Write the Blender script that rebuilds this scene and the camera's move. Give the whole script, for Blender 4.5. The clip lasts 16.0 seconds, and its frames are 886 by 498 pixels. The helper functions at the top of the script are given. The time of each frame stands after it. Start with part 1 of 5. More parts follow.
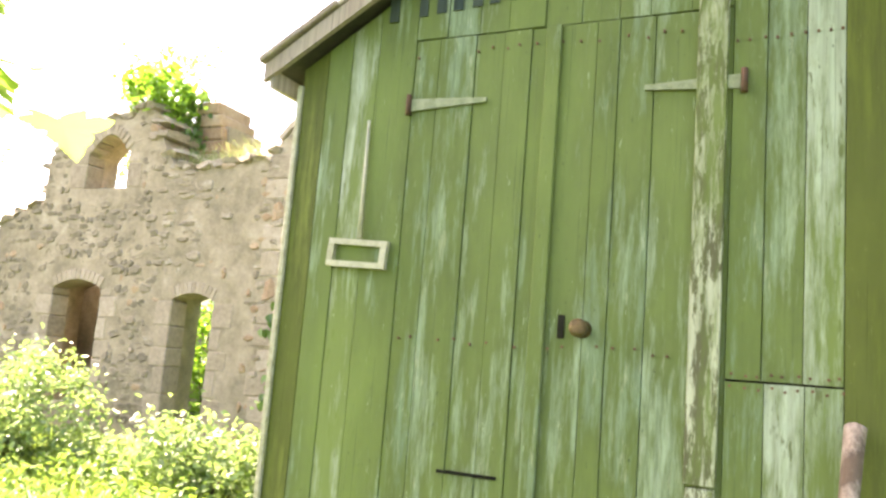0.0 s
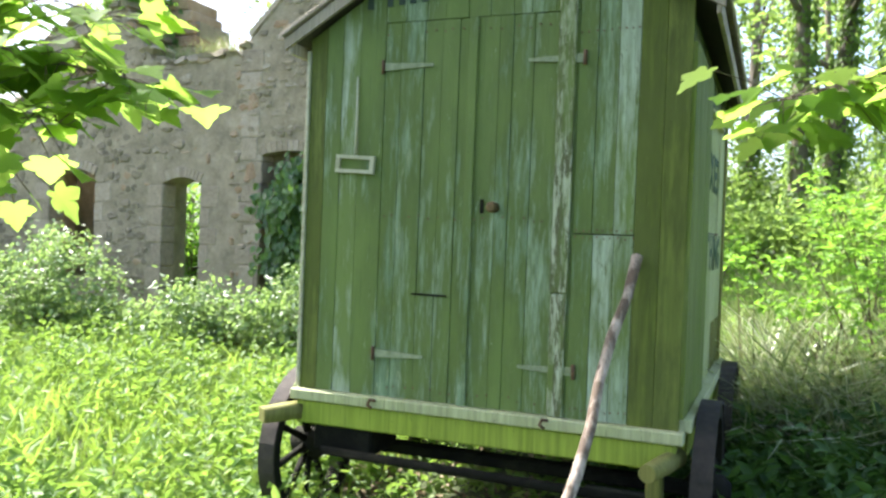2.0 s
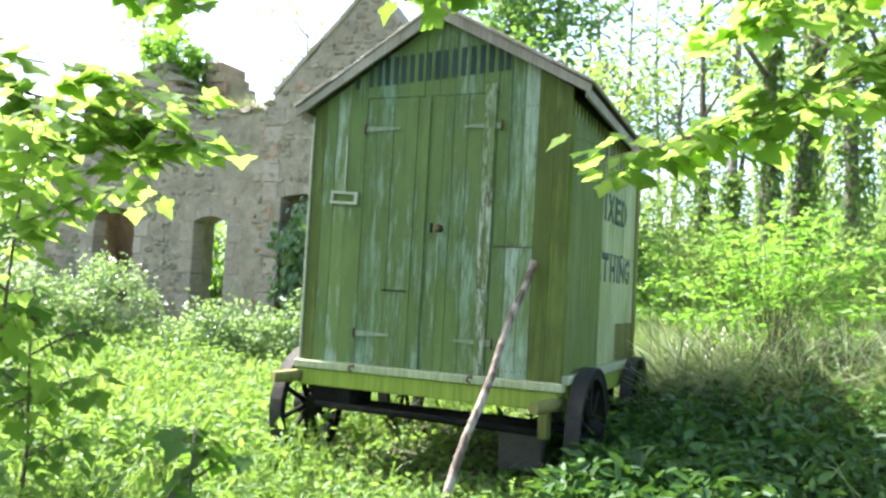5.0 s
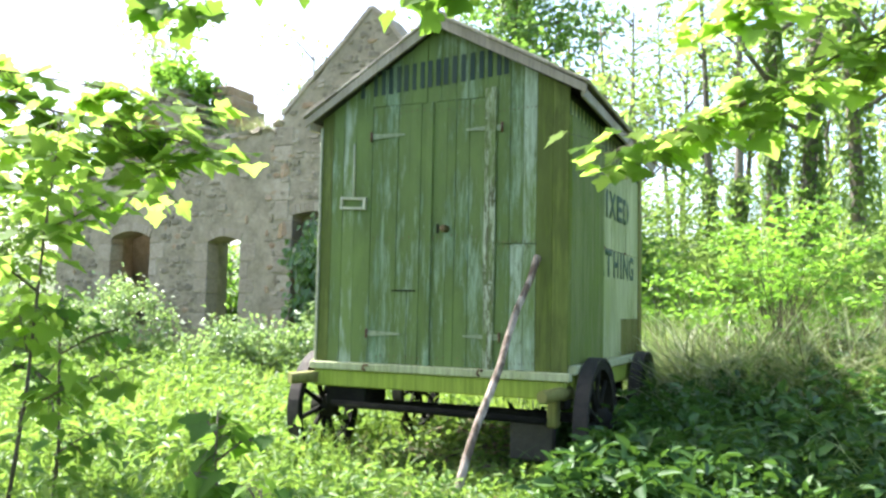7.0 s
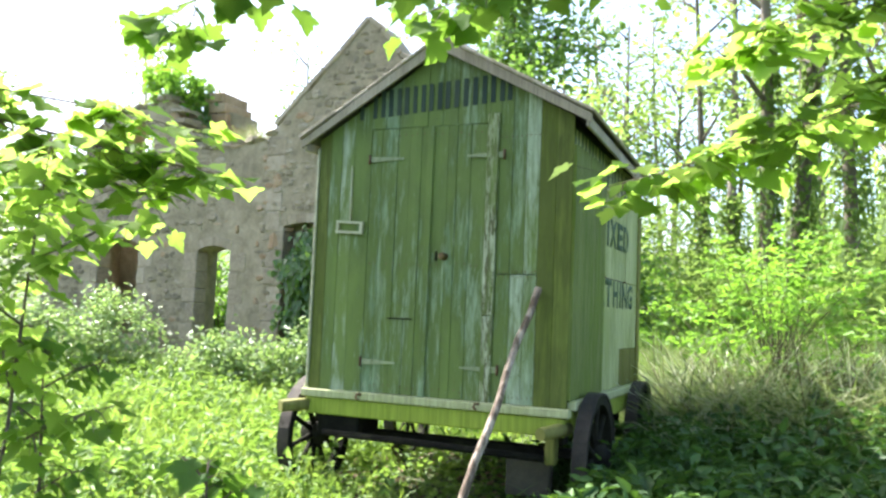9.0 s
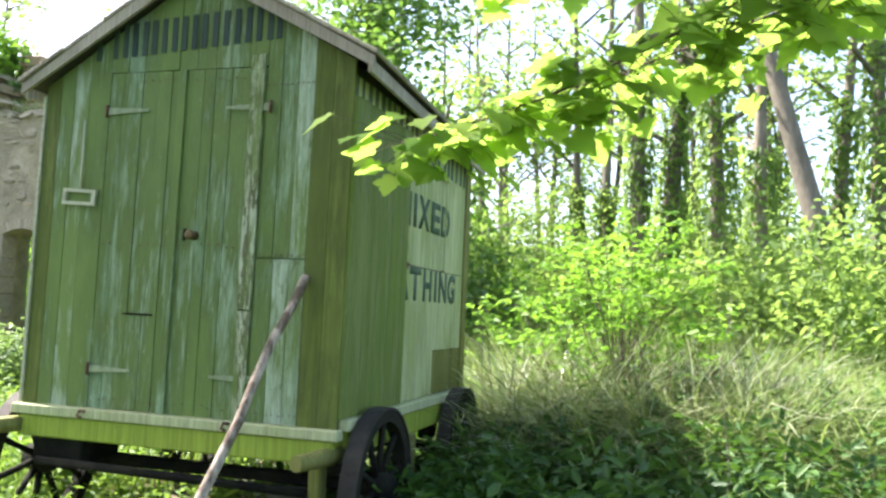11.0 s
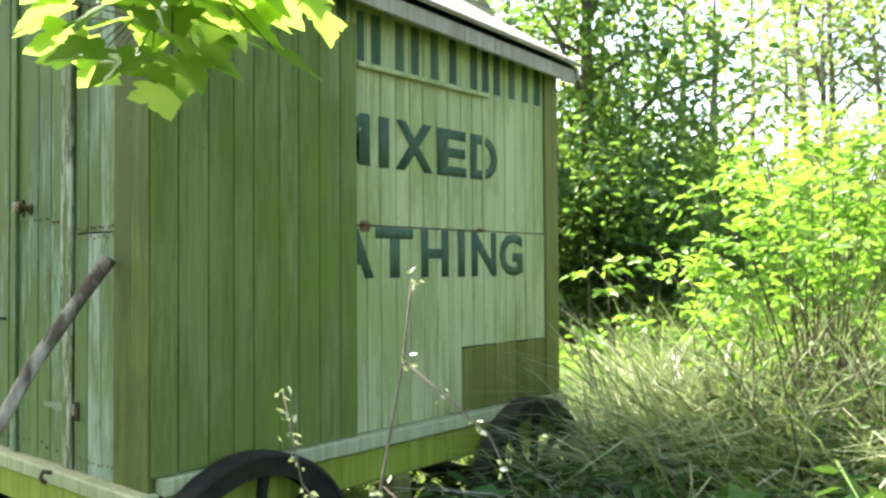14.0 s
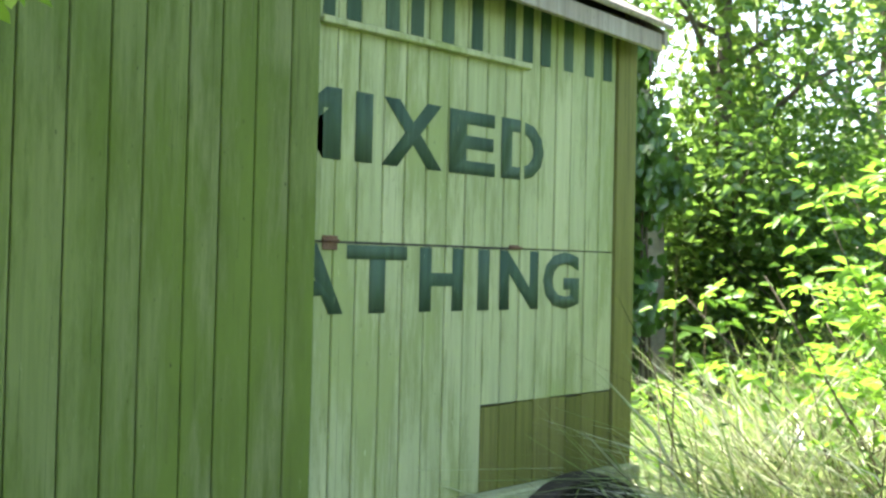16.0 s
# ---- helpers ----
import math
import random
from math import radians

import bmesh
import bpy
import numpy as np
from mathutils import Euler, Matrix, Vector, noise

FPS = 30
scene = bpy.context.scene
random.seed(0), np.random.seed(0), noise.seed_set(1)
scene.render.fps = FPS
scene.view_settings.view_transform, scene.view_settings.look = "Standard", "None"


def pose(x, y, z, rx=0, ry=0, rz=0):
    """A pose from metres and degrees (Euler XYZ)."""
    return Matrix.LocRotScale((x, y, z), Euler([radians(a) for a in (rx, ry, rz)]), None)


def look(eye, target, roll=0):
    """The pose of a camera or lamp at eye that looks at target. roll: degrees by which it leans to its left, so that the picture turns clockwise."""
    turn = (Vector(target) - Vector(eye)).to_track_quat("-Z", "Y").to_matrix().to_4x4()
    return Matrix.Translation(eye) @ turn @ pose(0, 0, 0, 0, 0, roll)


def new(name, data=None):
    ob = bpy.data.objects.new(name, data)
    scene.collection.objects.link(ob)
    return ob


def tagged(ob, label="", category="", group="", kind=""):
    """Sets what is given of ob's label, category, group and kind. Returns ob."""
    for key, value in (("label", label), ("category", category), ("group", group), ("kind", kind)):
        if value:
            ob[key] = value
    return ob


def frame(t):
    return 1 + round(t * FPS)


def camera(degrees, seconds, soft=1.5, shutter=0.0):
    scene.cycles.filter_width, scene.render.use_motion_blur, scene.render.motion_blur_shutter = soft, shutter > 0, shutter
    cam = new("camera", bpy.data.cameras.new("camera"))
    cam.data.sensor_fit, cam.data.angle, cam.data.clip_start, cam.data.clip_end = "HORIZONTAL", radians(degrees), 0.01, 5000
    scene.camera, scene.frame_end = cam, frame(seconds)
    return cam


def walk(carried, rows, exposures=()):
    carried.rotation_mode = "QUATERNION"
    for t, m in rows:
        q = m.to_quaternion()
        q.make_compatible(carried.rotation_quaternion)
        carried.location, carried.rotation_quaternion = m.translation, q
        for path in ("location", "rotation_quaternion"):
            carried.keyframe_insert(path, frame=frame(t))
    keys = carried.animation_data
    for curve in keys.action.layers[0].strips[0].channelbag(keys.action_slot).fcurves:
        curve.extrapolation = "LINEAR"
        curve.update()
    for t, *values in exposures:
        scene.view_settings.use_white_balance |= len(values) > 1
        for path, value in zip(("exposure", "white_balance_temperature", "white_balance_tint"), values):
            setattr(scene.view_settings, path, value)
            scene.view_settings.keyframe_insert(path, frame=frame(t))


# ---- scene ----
cam = camera(56.1, 16.0, soft=2.6)
PATH = [
    (0, (-0.232, -2.204, 1.524), (-1.089, -0.422, 1.82), 4.6),
    (0.5, (-0.098, -2.490, 1.462), (-1.015, -0.719, 1.612), 10.1),
    (1, (-0.041, -2.832, 1.453), (-1.06, -1.117, 1.594), 9.0),
    (1.5, (0.109, -3.208, 1.505), (-0.723, -1.39, 1.561), 5.2),
    (2, (0.381, -3.631, 1.508), (-0.375, -1.779, 1.49), 2.2),
    (2.5, (0.48, -3.929, 1.495), (-0.217, -2.055, 1.531), 3.8),
    (3, (0.45, -4.255, 1.478), (-0.162, -2.351, 1.498), 1.3),
    (3.5, (0.647, -4.431, 1.459), (-0.008, -2.542, 1.509), 0.4),
    (3.7, (0.795, -4.534, 1.455), (0.11, -2.655, 1.478), 2.5),
    (5.8, (1.465, -5.054, 1.17), (0.635, -3.24, 1.314), 2.7),
    (6, (1.489, -5.065, 1.166), (0.685, -3.238, 1.289), 1.9),
    (6.5, (1.506, -5.058, 1.149), (0.689, -3.236, 1.263), 0.8),
    (7, (1.457, -5.113, 1.12), (0.63, -3.298, 1.268), 1.2),
    (7.5, (1.451, -5.086, 1.151), (0.626, -3.269, 1.282), 1.8),
    (8, (1.482, -5.093, 1.189), (0.641, -3.284, 1.331), 2.0),
    (8.5, (1.442, -5.079, 1.223), (0.606, -3.267, 1.362), 2.0),
    (9, (1.343, -5.029, 1.281), (0.541, -3.204, 1.442), 2.4),
    (9.5, (1.258, -4.951, 1.377), (0.671, -3.048, 1.566), 2.1),
    (9.7, (1.29, -4.83, 1.377), (0.741, -2.916, 1.567), 2.6),
    (11.8, (1.901, -3.049, 1.292), (1.266, -1.155, 1.396), 2.8),
    (12, (1.992, -2.879, 1.29), (1.286, -1.009, 1.374), 2.7),
    (12.5, (2.196, -2.487, 1.271), (1.38, -0.661, 1.303), 3.1),
    (13, (2.319, -2.122, 1.307), (1.374, -0.36, 1.347), 2.9),
    (13.5, (2.443, -1.742, 1.341), (1.298, -0.102, 1.349), 0.6),
    (14, (2.383, -1.366, 1.433), (1.078, 0.149, 1.482), -0.4),
    (14.5, (2.28, -1.024, 1.52), (0.928, 0.444, 1.651), -2.6),
    (15, (2.204, -0.754, 1.531), (0.746, 0.607, 1.676), -2.3),
    (15.5, (2.138, -0.473, 1.544), (0.562, 0.758, 1.526), -1.0),
    (16, (2.06, -0.338, 1.557), (0.513, 0.929, 1.589), 1.3),
]
walk(cam, [(t, look(eye, target, roll)) for t, eye, target, roll in PATH],
     exposures=[(0.0, 3.0, 7800, 29), (0.6, 2.48, 7500, 24), (1.2, 2.2, 6900, 20), (2.0, 1.96, 6200, 16), (3.5, 2.06, 6000, 15), (6.0, 2.12, 6050, 15), (9.5, 2.02, 6300, 14), (12.0, 2.02, 6400, 17), (13.2, 2.02, 6500, 15), (13.6, 2.02, 6600, 12), (14.3, 2.40, 6700, 14), (15.1, 2.42, 6700, 14), (15.5, 2.30, 6700, 10), (16.0, 2.46, 6500, 14)])

# ---- light ----
SUN_DIR = Vector((-0.62, 0.11, 0.77)).normalized()
world = bpy.data.worlds.new("world")
scene.world = world
world.use_nodes = True
wn = world.node_tree.nodes
sky = wn.new("ShaderNodeTexSky")
sky.sky_type, sky.sun_disc = "NISHITA", False
sky.sun_elevation = math.asin(SUN_DIR.z)
sky.sun_rotation = math.atan2(SUN_DIR.x, SUN_DIR.y)
sky.dust_density, sky.air_density = 3.0, 1.0
world.node_tree.links.new(sky.outputs[0], wn["Background"].inputs[0])
wn["Background"].inputs[1].default_value = 0.15

sun = new("sun", bpy.data.lights.new("sun", "SUN"))
sun.data.energy, sun.data.angle, sun.data.color = 5.0, radians(0.6), (1.0, 0.97, 0.88)
sun.matrix_world = look(SUN_DIR * 40, (0, 0, 0))

# ---- helpers of this scene ----
rng = np.random.default_rng(7)
R = random.Random(11)


def world_of(ob):
    m = ob.matrix_basis.copy()
    return world_of(ob.parent) @ ob.matrix_parent_inverse @ m if ob.parent else m


def attach(ob, parent):
    ob.parent = parent
    ob.matrix_parent_inverse = world_of(parent).inverted()
    return ob


def to_mesh(name, bm, material):
    me = bpy.data.meshes.new(name)
    bm.to_mesh(me)
    bm.free()
    if material:
        me.materials.append(material)
    return me


def part(name, bm, material, parent=None, label=""):
    ob = new(name, bm if isinstance(bm, bpy.types.Mesh) else to_mesh(name, bm, material))
    if parent:
        attach(ob, parent)
    return tagged(ob, label)


def thing(name, at, label, category, group="", kind=""):
    ob = new(name)
    ob.location = at
    ob.empty_display_size = 0.1
    return tagged(ob, label, category, group, kind)


def box(bm, x0, x1, y0, y1, z0, z1, bevel=0.0, m=None):
    """An axis-aligned box, bevelled, placed by m."""
    r = bmesh.ops.create_cube(bm, size=1.0)
    vs = r["verts"]
    bmesh.ops.scale(bm, vec=(x1 - x0, y1 - y0, z1 - z0), verts=vs)
    bmesh.ops.translate(bm, vec=((x0 + x1) / 2, (y0 + y1) / 2, (z0 + z1) / 2), verts=vs)
    if m:
        bmesh.ops.transform(bm, matrix=m, verts=vs)
    if bevel:
        es = list({e for v in vs for e in v.link_edges})
        bmesh.ops.bevel(bm, geom=es, offset=bevel, segments=1, affect="EDGES")
    return bm


def new_box(*a, **k):
    return box(bmesh.new(), *a, **k)


def tube(bm, pts, radii, sides=8, wobble=0.0):
    """A tapering tube along points."""
    rings = []
    pts = [Vector(p) for p in pts]
    for i, p in enumerate(pts):
        d = (pts[min(i + 1, len(pts) - 1)] - pts[max(i - 1, 0)]).normalized()
        u = d.orthogonal().normalized()
        if rings:
            u = (u0 - d * u0.dot(d)).normalized()
        u0 = u
        v = d.cross(u)
        ring = []
        for k in range(sides):
            a = 2 * math.pi * k / sides
            r = radii[i] * (1 + wobble * (R.random() - 0.5))
            ring.append(bm.verts.new(p + (u * math.cos(a) + v * math.sin(a)) * r))
        rings.append(ring)
    for a, b in zip(rings, rings[1:]):
        for k in range(sides):
            bm.faces.new((a[k], a[(k + 1) % sides], b[(k + 1) % sides], b[k])).smooth = True
    bm.faces.new(rings[0][::-1])
    bm.faces.new(rings[-1])
    return bm


def prism(pts, y0, y1, axis="y"):
    """A flat outline in (u, z), made thick from y0 to y1."""
    bm = bmesh.new()
    put = (lambda u, y, z: (u, y, z)) if axis == "y" else (lambda u, y, z: (y, u, z))
    a = [bm.verts.new(put(u, y0, z)) for u, z in pts]
    b = [bm.verts.new(put(u, y1, z)) for u, z in pts]
    bm.faces.new(a)
    bm.faces.new(b[::-1])
    n = len(pts)
    for i in range(n):
        bm.faces.new((a[i], b[i], b[(i + 1) % n], a[(i + 1) % n]))
    bmesh.ops.recalc_face_normals(bm, faces=bm.faces)
    return bm


def ground_z(x, y):
    x, y = np.asarray(x, float), np.asarray(y, float)
    s = np.clip(y - 1.5, 0, 20)
    z = 0.055 * s * (1 + 0.45 * np.clip((x + 2) / 6, 0, 1))
    z = z + 0.14 * np.clip(y - 14, 0, 34)
    z = z + 0.03 * np.sin(x * 1.3 + 0.7) * np.cos(y * 1.1) + 0.015 * np.sin(x * 3.1 + y * 2.3)
    return z


def gz(x, y):
    return float(ground_z(x, y))


# ---- materials ----
def shader(name):
    m = bpy.data.materials.new(name)
    m.use_nodes = True
    nt = m.node_tree
    return m, nt, nt.nodes["Principled BSDF"]


def node(nt, kind, **sets):
    n = nt.nodes.new("ShaderNode" + kind)
    for k, v in sets.items():
        if k in n.inputs:
            n.inputs[k].default_value = v
    return n


def ramp(nt, fac, stops):
    n = nt.nodes.new("ShaderNodeValToRGB")
    el = n.color_ramp.elements
    while len(el) < len(stops):
        el.new(0.5)
    for e, (p, c) in zip(el, stops):
        e.position, e.color = p, (*c, 1) if len(c) == 3 else c
    nt.links.new(fac, n.inputs[0])
    return n.outputs[0]


def mix(nt, fac, a, b, blend="MIX"):
    n = nt.nodes.new("ShaderNodeMix")
    n.data_type, n.blend_type = "RGBA", blend
    for sock, v in ((n.inputs[0], fac), (n.inputs[6], a), (n.inputs[7], b)):
        if isinstance(v, (int, float)):
            sock.default_value = v
        elif isinstance(v, tuple):
            sock.default_value = (*v, 1)
        else:
            nt.links.new(v, sock)
    return n.outputs[2]


def coords(nt, scale, shift_by_random=True):
    tc = nt.nodes.new("ShaderNodeTexCoord")
    mp = nt.nodes.new("ShaderNodeMapping")
    mp.inputs["Scale"].default_value = scale
    nt.links.new(tc.outputs["Object"], mp.inputs[0])
    if shift_by_random:
        oi = nt.nodes.new("ShaderNodeObjectInfo")
        mu = nt.nodes.new("ShaderNodeMath")
        mu.operation = "MULTIPLY"
        mu.inputs[1].default_value = 37.0
        nt.links.new(oi.outputs["Random"], mu.inputs[0])
        nt.links.new(mu.outputs[0], mp.inputs["Location"])
    return mp.outputs[0]


def noise_tex(nt, vec, scale, detail=6.0, rough=0.6):
    n = nt.nodes.new("ShaderNodeTexNoise")
    n.inputs["Scale"].default_value, n.inputs["Detail"].default_value, n.inputs["Roughness"].default_value = scale, detail, rough
    nt.links.new(vec, n.inputs["Vector"])
    return n.outputs["Fac"]


def bump(nt, bsdf, height, strength=0.3, dist=0.005):
    b = nt.nodes.new("ShaderNodeBump")
    b.inputs["Strength"].default_value, b.inputs["Distance"].default_value = strength, dist
    nt.links.new(height, b.inputs["Height"])
    nt.links.new(b.outputs[0], bsdf.inputs["Normal"])


def timber(name, tones, flake, flake_amount, rough=0.75, spread=0.5, algae=None, cover=0.5, grain=0.55):
    """Old painted boards: tones from board to board, upright streaks, flaked paint, a film of algae that runs across the boards."""
    m, nt, b = shader(name)
    fine = noise_tex(nt, coords(nt, (60, 60, 2.2)), 1.0, 8, 0.65)
    wide = noise_tex(nt, coords(nt, (7, 7, 0.55)), 1.0, 5, 0.55)
    oi = nt.nodes.new("ShaderNodeObjectInfo")
    ad = nt.nodes.new("ShaderNodeMath")
    ad.operation = "MULTIPLY_ADD"
    ad.inputs[1].default_value = spread
    nt.links.new(oi.outputs["Random"], ad.inputs[0])
    nt.links.new(wide, ad.inputs[2])
    n = len(tones)
    col = ramp(nt, ad.outputs[0], [(0.30 + (0.35 + 0.5 * spread) * i / (n - 1), c) for i, c in enumerate(tones)])
    col = mix(nt, grain, col, ramp(nt, fine, [(0.3, (0.25, 0.25, 0.25)), (0.7, (0.75, 0.75, 0.75))]), "OVERLAY")
    fl = noise_tex(nt, coords(nt, (42, 42, 8.0)), 1.0, 10, 0.76)
    mask = ramp(nt, fl, [(0.64 - 0.2 * flake_amount, (0, 0, 0)), (0.70 - 0.2 * flake_amount, (1, 1, 1))])
    col = mix(nt, mask, col, flake)
    if algae:
        big = noise_tex(nt, coords(nt, (3.4, 3.4, 1.1), False), 1.0, 6, 0.6)
        streak = noise_tex(nt, coords(nt, (30, 30, 3.2)), 1.0, 10, 0.76)
        av = nt.nodes.new("ShaderNodeMath")
        av.operation = "MULTIPLY_ADD"
        av.inputs[1].default_value = 1.25
        nt.links.new(big, av.inputs[0])
        nt.links.new(streak, av.inputs[2])
        lo = 1.36 - 0.55 * cover
        hv = nt.nodes.new("ShaderNodeMath")
        hv.operation = "MULTIPLY"
        hv.inputs[1].default_value = 0.5
        nt.links.new(av.outputs[0], hv.inputs[0])
        film = ramp(nt, hv.outputs[0], [(max(0.0, lo - 0.11) / 2, (0, 0, 0)), (min(2.0, lo + 0.11) / 2, (0.93, 0.93, 0.93))])
        tone = ramp(nt, big, [(0.35, tuple(c * 0.66 for c in algae)), (0.65, tuple(c * 1.3 for c in algae))])
        col = mix(nt, film, col, tone)
    crack = noise_tex(nt, coords(nt, (150, 150, 1.6)), 1.0, 4, 0.6)
    col = mix(nt, ramp(nt, crack, [(0.63, (0, 0, 0)), (0.70, (0.6, 0.6, 0.6))]), col, tuple(0.35 * c for c in tones[0]))
    chip = noise_tex(nt, coords(nt, (70, 70, 13)), 1.0, 9, 0.78)
    col = mix(nt, ramp(nt, chip, [(0.635, (0, 0, 0)), (0.665, (0.55, 0.55, 0.55))]), col, tuple(min(0.6, 1.25 * c + 0.06) for c in tones[-1]))
    speck = noise_tex(nt, coords(nt, (120, 120, 42)), 1.0, 3, 0.5)
    col = mix(nt, ramp(nt, speck, [(0.70, (0, 0, 0)), (0.76, (0.75, 0.75, 0.75))]), col, tuple(0.3 * c for c in tones[0]))
    nt.links.new(col, b.inputs["Base Color"])
    b.inputs["Roughness"].default_value = rough
    b.inputs["Specular IOR Level"].default_value = 0.25
    bump(nt, b, fl, 0.45, 0.004)
    return m


def speckled(name, stops, scale=6.0, rough=0.85, bump_by=0.4, dist=0.02, per_object=True, metal=0.0, stretch=(1, 1, 1)):
    m, nt, b = shader(name)
    v = coords(nt, stretch, per_object)
    f = noise_tex(nt, v, scale, 8, 0.65)
    g = noise_tex(nt, v, scale * 6, 6, 0.7)
    fac = f
    if per_object:
        oi = nt.nodes.new("ShaderNodeObjectInfo")
        ad = nt.nodes.new("ShaderNodeMath")
        ad.operation = "MULTIPLY_ADD"
        ad.inputs[1].default_value = 0.34
        nt.links.new(oi.outputs["Random"], ad.inputs[0])
        sb = nt.nodes.new("ShaderNodeMath")
        sb.inputs[1].default_value = -0.17
        nt.links.new(f, sb.inputs[0])
        nt.links.new(sb.outputs[0], ad.inputs[2])
        fac = ad.outputs[0]
    col = ramp(nt, fac, stops)
    col = mix(nt, 0.3, col, ramp(nt, g, [(0.3, (0.2, 0.2, 0.2)), (0.7, (0.8, 0.8, 0.8))]), "OVERLAY")
    nt.links.new(col, b.inputs["Base Color"])
    b.inputs["Roughness"].default_value, b.inputs["Metallic"].default_value = rough, metal
    bump(nt, b, g, bump_by, dist)
    return m


def leafy(name, tones, glow, through_share=0.45, rough=0.45, by="island", gloss=0.3):
    """Leaves: a tone for each leaf, light that shines through, a waxy gloss."""
    m, nt, b = shader(name)
    if by == "island":
        rnd = nt.nodes.new("ShaderNodeNewGeometry").outputs["Random Per Island"]
    else:
        rnd = nt.nodes.new("ShaderNodeObjectInfo").outputs["Random"]
    n = len(tones)
    col = ramp(nt, rnd, [(i / (n - 1), c) for i, c in enumerate(tones)])
    f = noise_tex(nt, coords(nt, (1, 1, 1), False), 30.0, 4, 0.6)
    col = mix(nt, 0.25, col, ramp(nt, f, [(0.3, (0.25, 0.25, 0.25)), (0.7, (0.75, 0.75, 0.75))]), "OVERLAY")
    nt.links.new(col, b.inputs["Base Color"])
    b.inputs["Roughness"].default_value = rough
    b.inputs["Specular IOR Level"].default_value = gloss
    tr = nt.nodes.new("ShaderNodeBsdfTranslucent")
    nt.links.new(mix(nt, 0.6, col, glow), tr.inputs[0])
    ms = nt.nodes.new("ShaderNodeMixShader")
    ms.inputs[0].default_value = through_share
    nt.links.new(b.outputs[0], ms.inputs[1])
    nt.links.new(tr.outputs[0], ms.inputs[2])
    nt.links.new(ms.outputs[0], nt.nodes["Material Output"].inputs[0])
    return m


PAINT = [(0.105, 0.168, 0.082), (0.150, 0.226, 0.132), (0.185, 0.265, 0.158), (0.250, 0.330, 0.208)]
ALGAE = (0.099, 0.142, 0.033)
M_FRONT = timber("mossy_green_boards", PAINT, (0.33, 0.39, 0.25), 0.45, spread=0.45, algae=ALGAE, cover=0.66)
M_PALE = timber("flaking_pale_boards", [(0.20, 0.27, 0.16), (0.27, 0.34, 0.225), (0.34, 0.40, 0.29)], (0.10, 0.12, 0.06), 0.35, algae=ALGAE, cover=0.36)
M_TRIM = timber("peeling_trim_paint", [(0.26, 0.31, 0.17), (0.34, 0.38, 0.25), (0.40, 0.43, 0.30)], (0.095, 0.10, 0.05), 0.85, algae=ALGAE, cover=0.34)
M_OLIVE = timber("olive_boards", [(0.088, 0.115, 0.018), (0.110, 0.140, 0.022), (0.132, 0.160, 0.034)], (0.15, 0.17, 0.06), -0.05, algae=(0.070, 0.088, 0.018), cover=0.5, spread=0.2)
M_SIDE = timber("green_side_boards", [(0.118, 0.155, 0.036), (0.142, 0.178, 0.046), (0.170, 0.195, 0.068)], (0.21, 0.24, 0.10), 0.02, algae=(0.098, 0.138, 0.020), cover=0.5, spread=0.25, grain=0.35)
M_CREAM = timber("cream_boards", [(0.30, 0.335, 0.150), (0.355, 0.385, 0.182), (0.41, 0.43, 0.215)], (0.20, 0.225, 0.09), 0.0, spread=0.3, algae=(0.21, 0.245, 0.085), cover=0.32, grain=0.25)
M_BARE = timber("bare_algae_boards", [(0.090, 0.100, 0.020), (0.125, 0.132, 0.028), (0.155, 0.155, 0.042)], (0.18, 0.18, 0.07), 0.0)
M_SILL = timber("pale_sill_timber", [(0.20, 0.24, 0.08), (0.27, 0.30, 0.13), (0.35, 0.37, 0.20)], (0.12, 0.13, 0.06), 0.2)
M_BEAM = timber("yellow_green_beam", [(0.16, 0.21, 0.018), (0.20, 0.26, 0.025), (0.24, 0.30, 0.04)], (0.12, 0.14, 0.03), 0.1)
M_ROOF = timber("weathered_roof_boards", [(0.20, 0.17, 0.12), (0.28, 0.24, 0.18), (0.36, 0.32, 0.25)], (0.12, 0.11, 0.07), 0.2)
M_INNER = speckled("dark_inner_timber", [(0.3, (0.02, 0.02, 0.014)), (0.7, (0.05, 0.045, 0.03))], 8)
M_LETTER = timber("dark_green_letter_paint", [(0.030, 0.062, 0.036), (0.045, 0.082, 0.046), (0.068, 0.108, 0.062)], (0.27, 0.32, 0.17), 0.05)
M_LETTER_FRONT = timber("faded_letter_paint", [(0.016, 0.030, 0.026), (0.022, 0.042, 0.034), (0.04, 0.06, 0.045)], (0.12, 0.16, 0.09), -0.1)
M_WHEEL = speckled("blackened_wheel_timber", [(0.3, (0.007, 0.007, 0.005)), (0.7, (0.024, 0.024, 0.015))], 10, 0.85)
M_TYRE = speckled("rusted_iron_tyre", [(0.3, (0.014, 0.012, 0.009)), (0.7, (0.045, 0.035, 0.024))], 18, 0.75, metal=0.2)
M_WHEEL.node_tree.nodes["Principled BSDF"].inputs["Specular IOR Level"].default_value = 0.1
M_RUST = speckled("rusty_iron", [(0.3, (0.075, 0.042, 0.022)), (0.7, (0.17, 0.095, 0.05))], 30, 0.8, metal=0.1)
M_IRON = speckled("painted_iron_strap", [(0.3, (0.15, 0.19, 0.09)), (0.7, (0.30, 0.34, 0.21))], 30, 0.7)
M_BRASS = speckled("tarnished_brass", [(0.3, (0.10, 0.07, 0.03)), (0.7, (0.28, 0.21, 0.08))], 40, 0.45, metal=0.6)
M_WHITE = speckled("dirty_white_paint", [(0.3, (0.26, 0.27, 0.16)), (0.7, (0.46, 0.46, 0.33))], 40, 0.7)
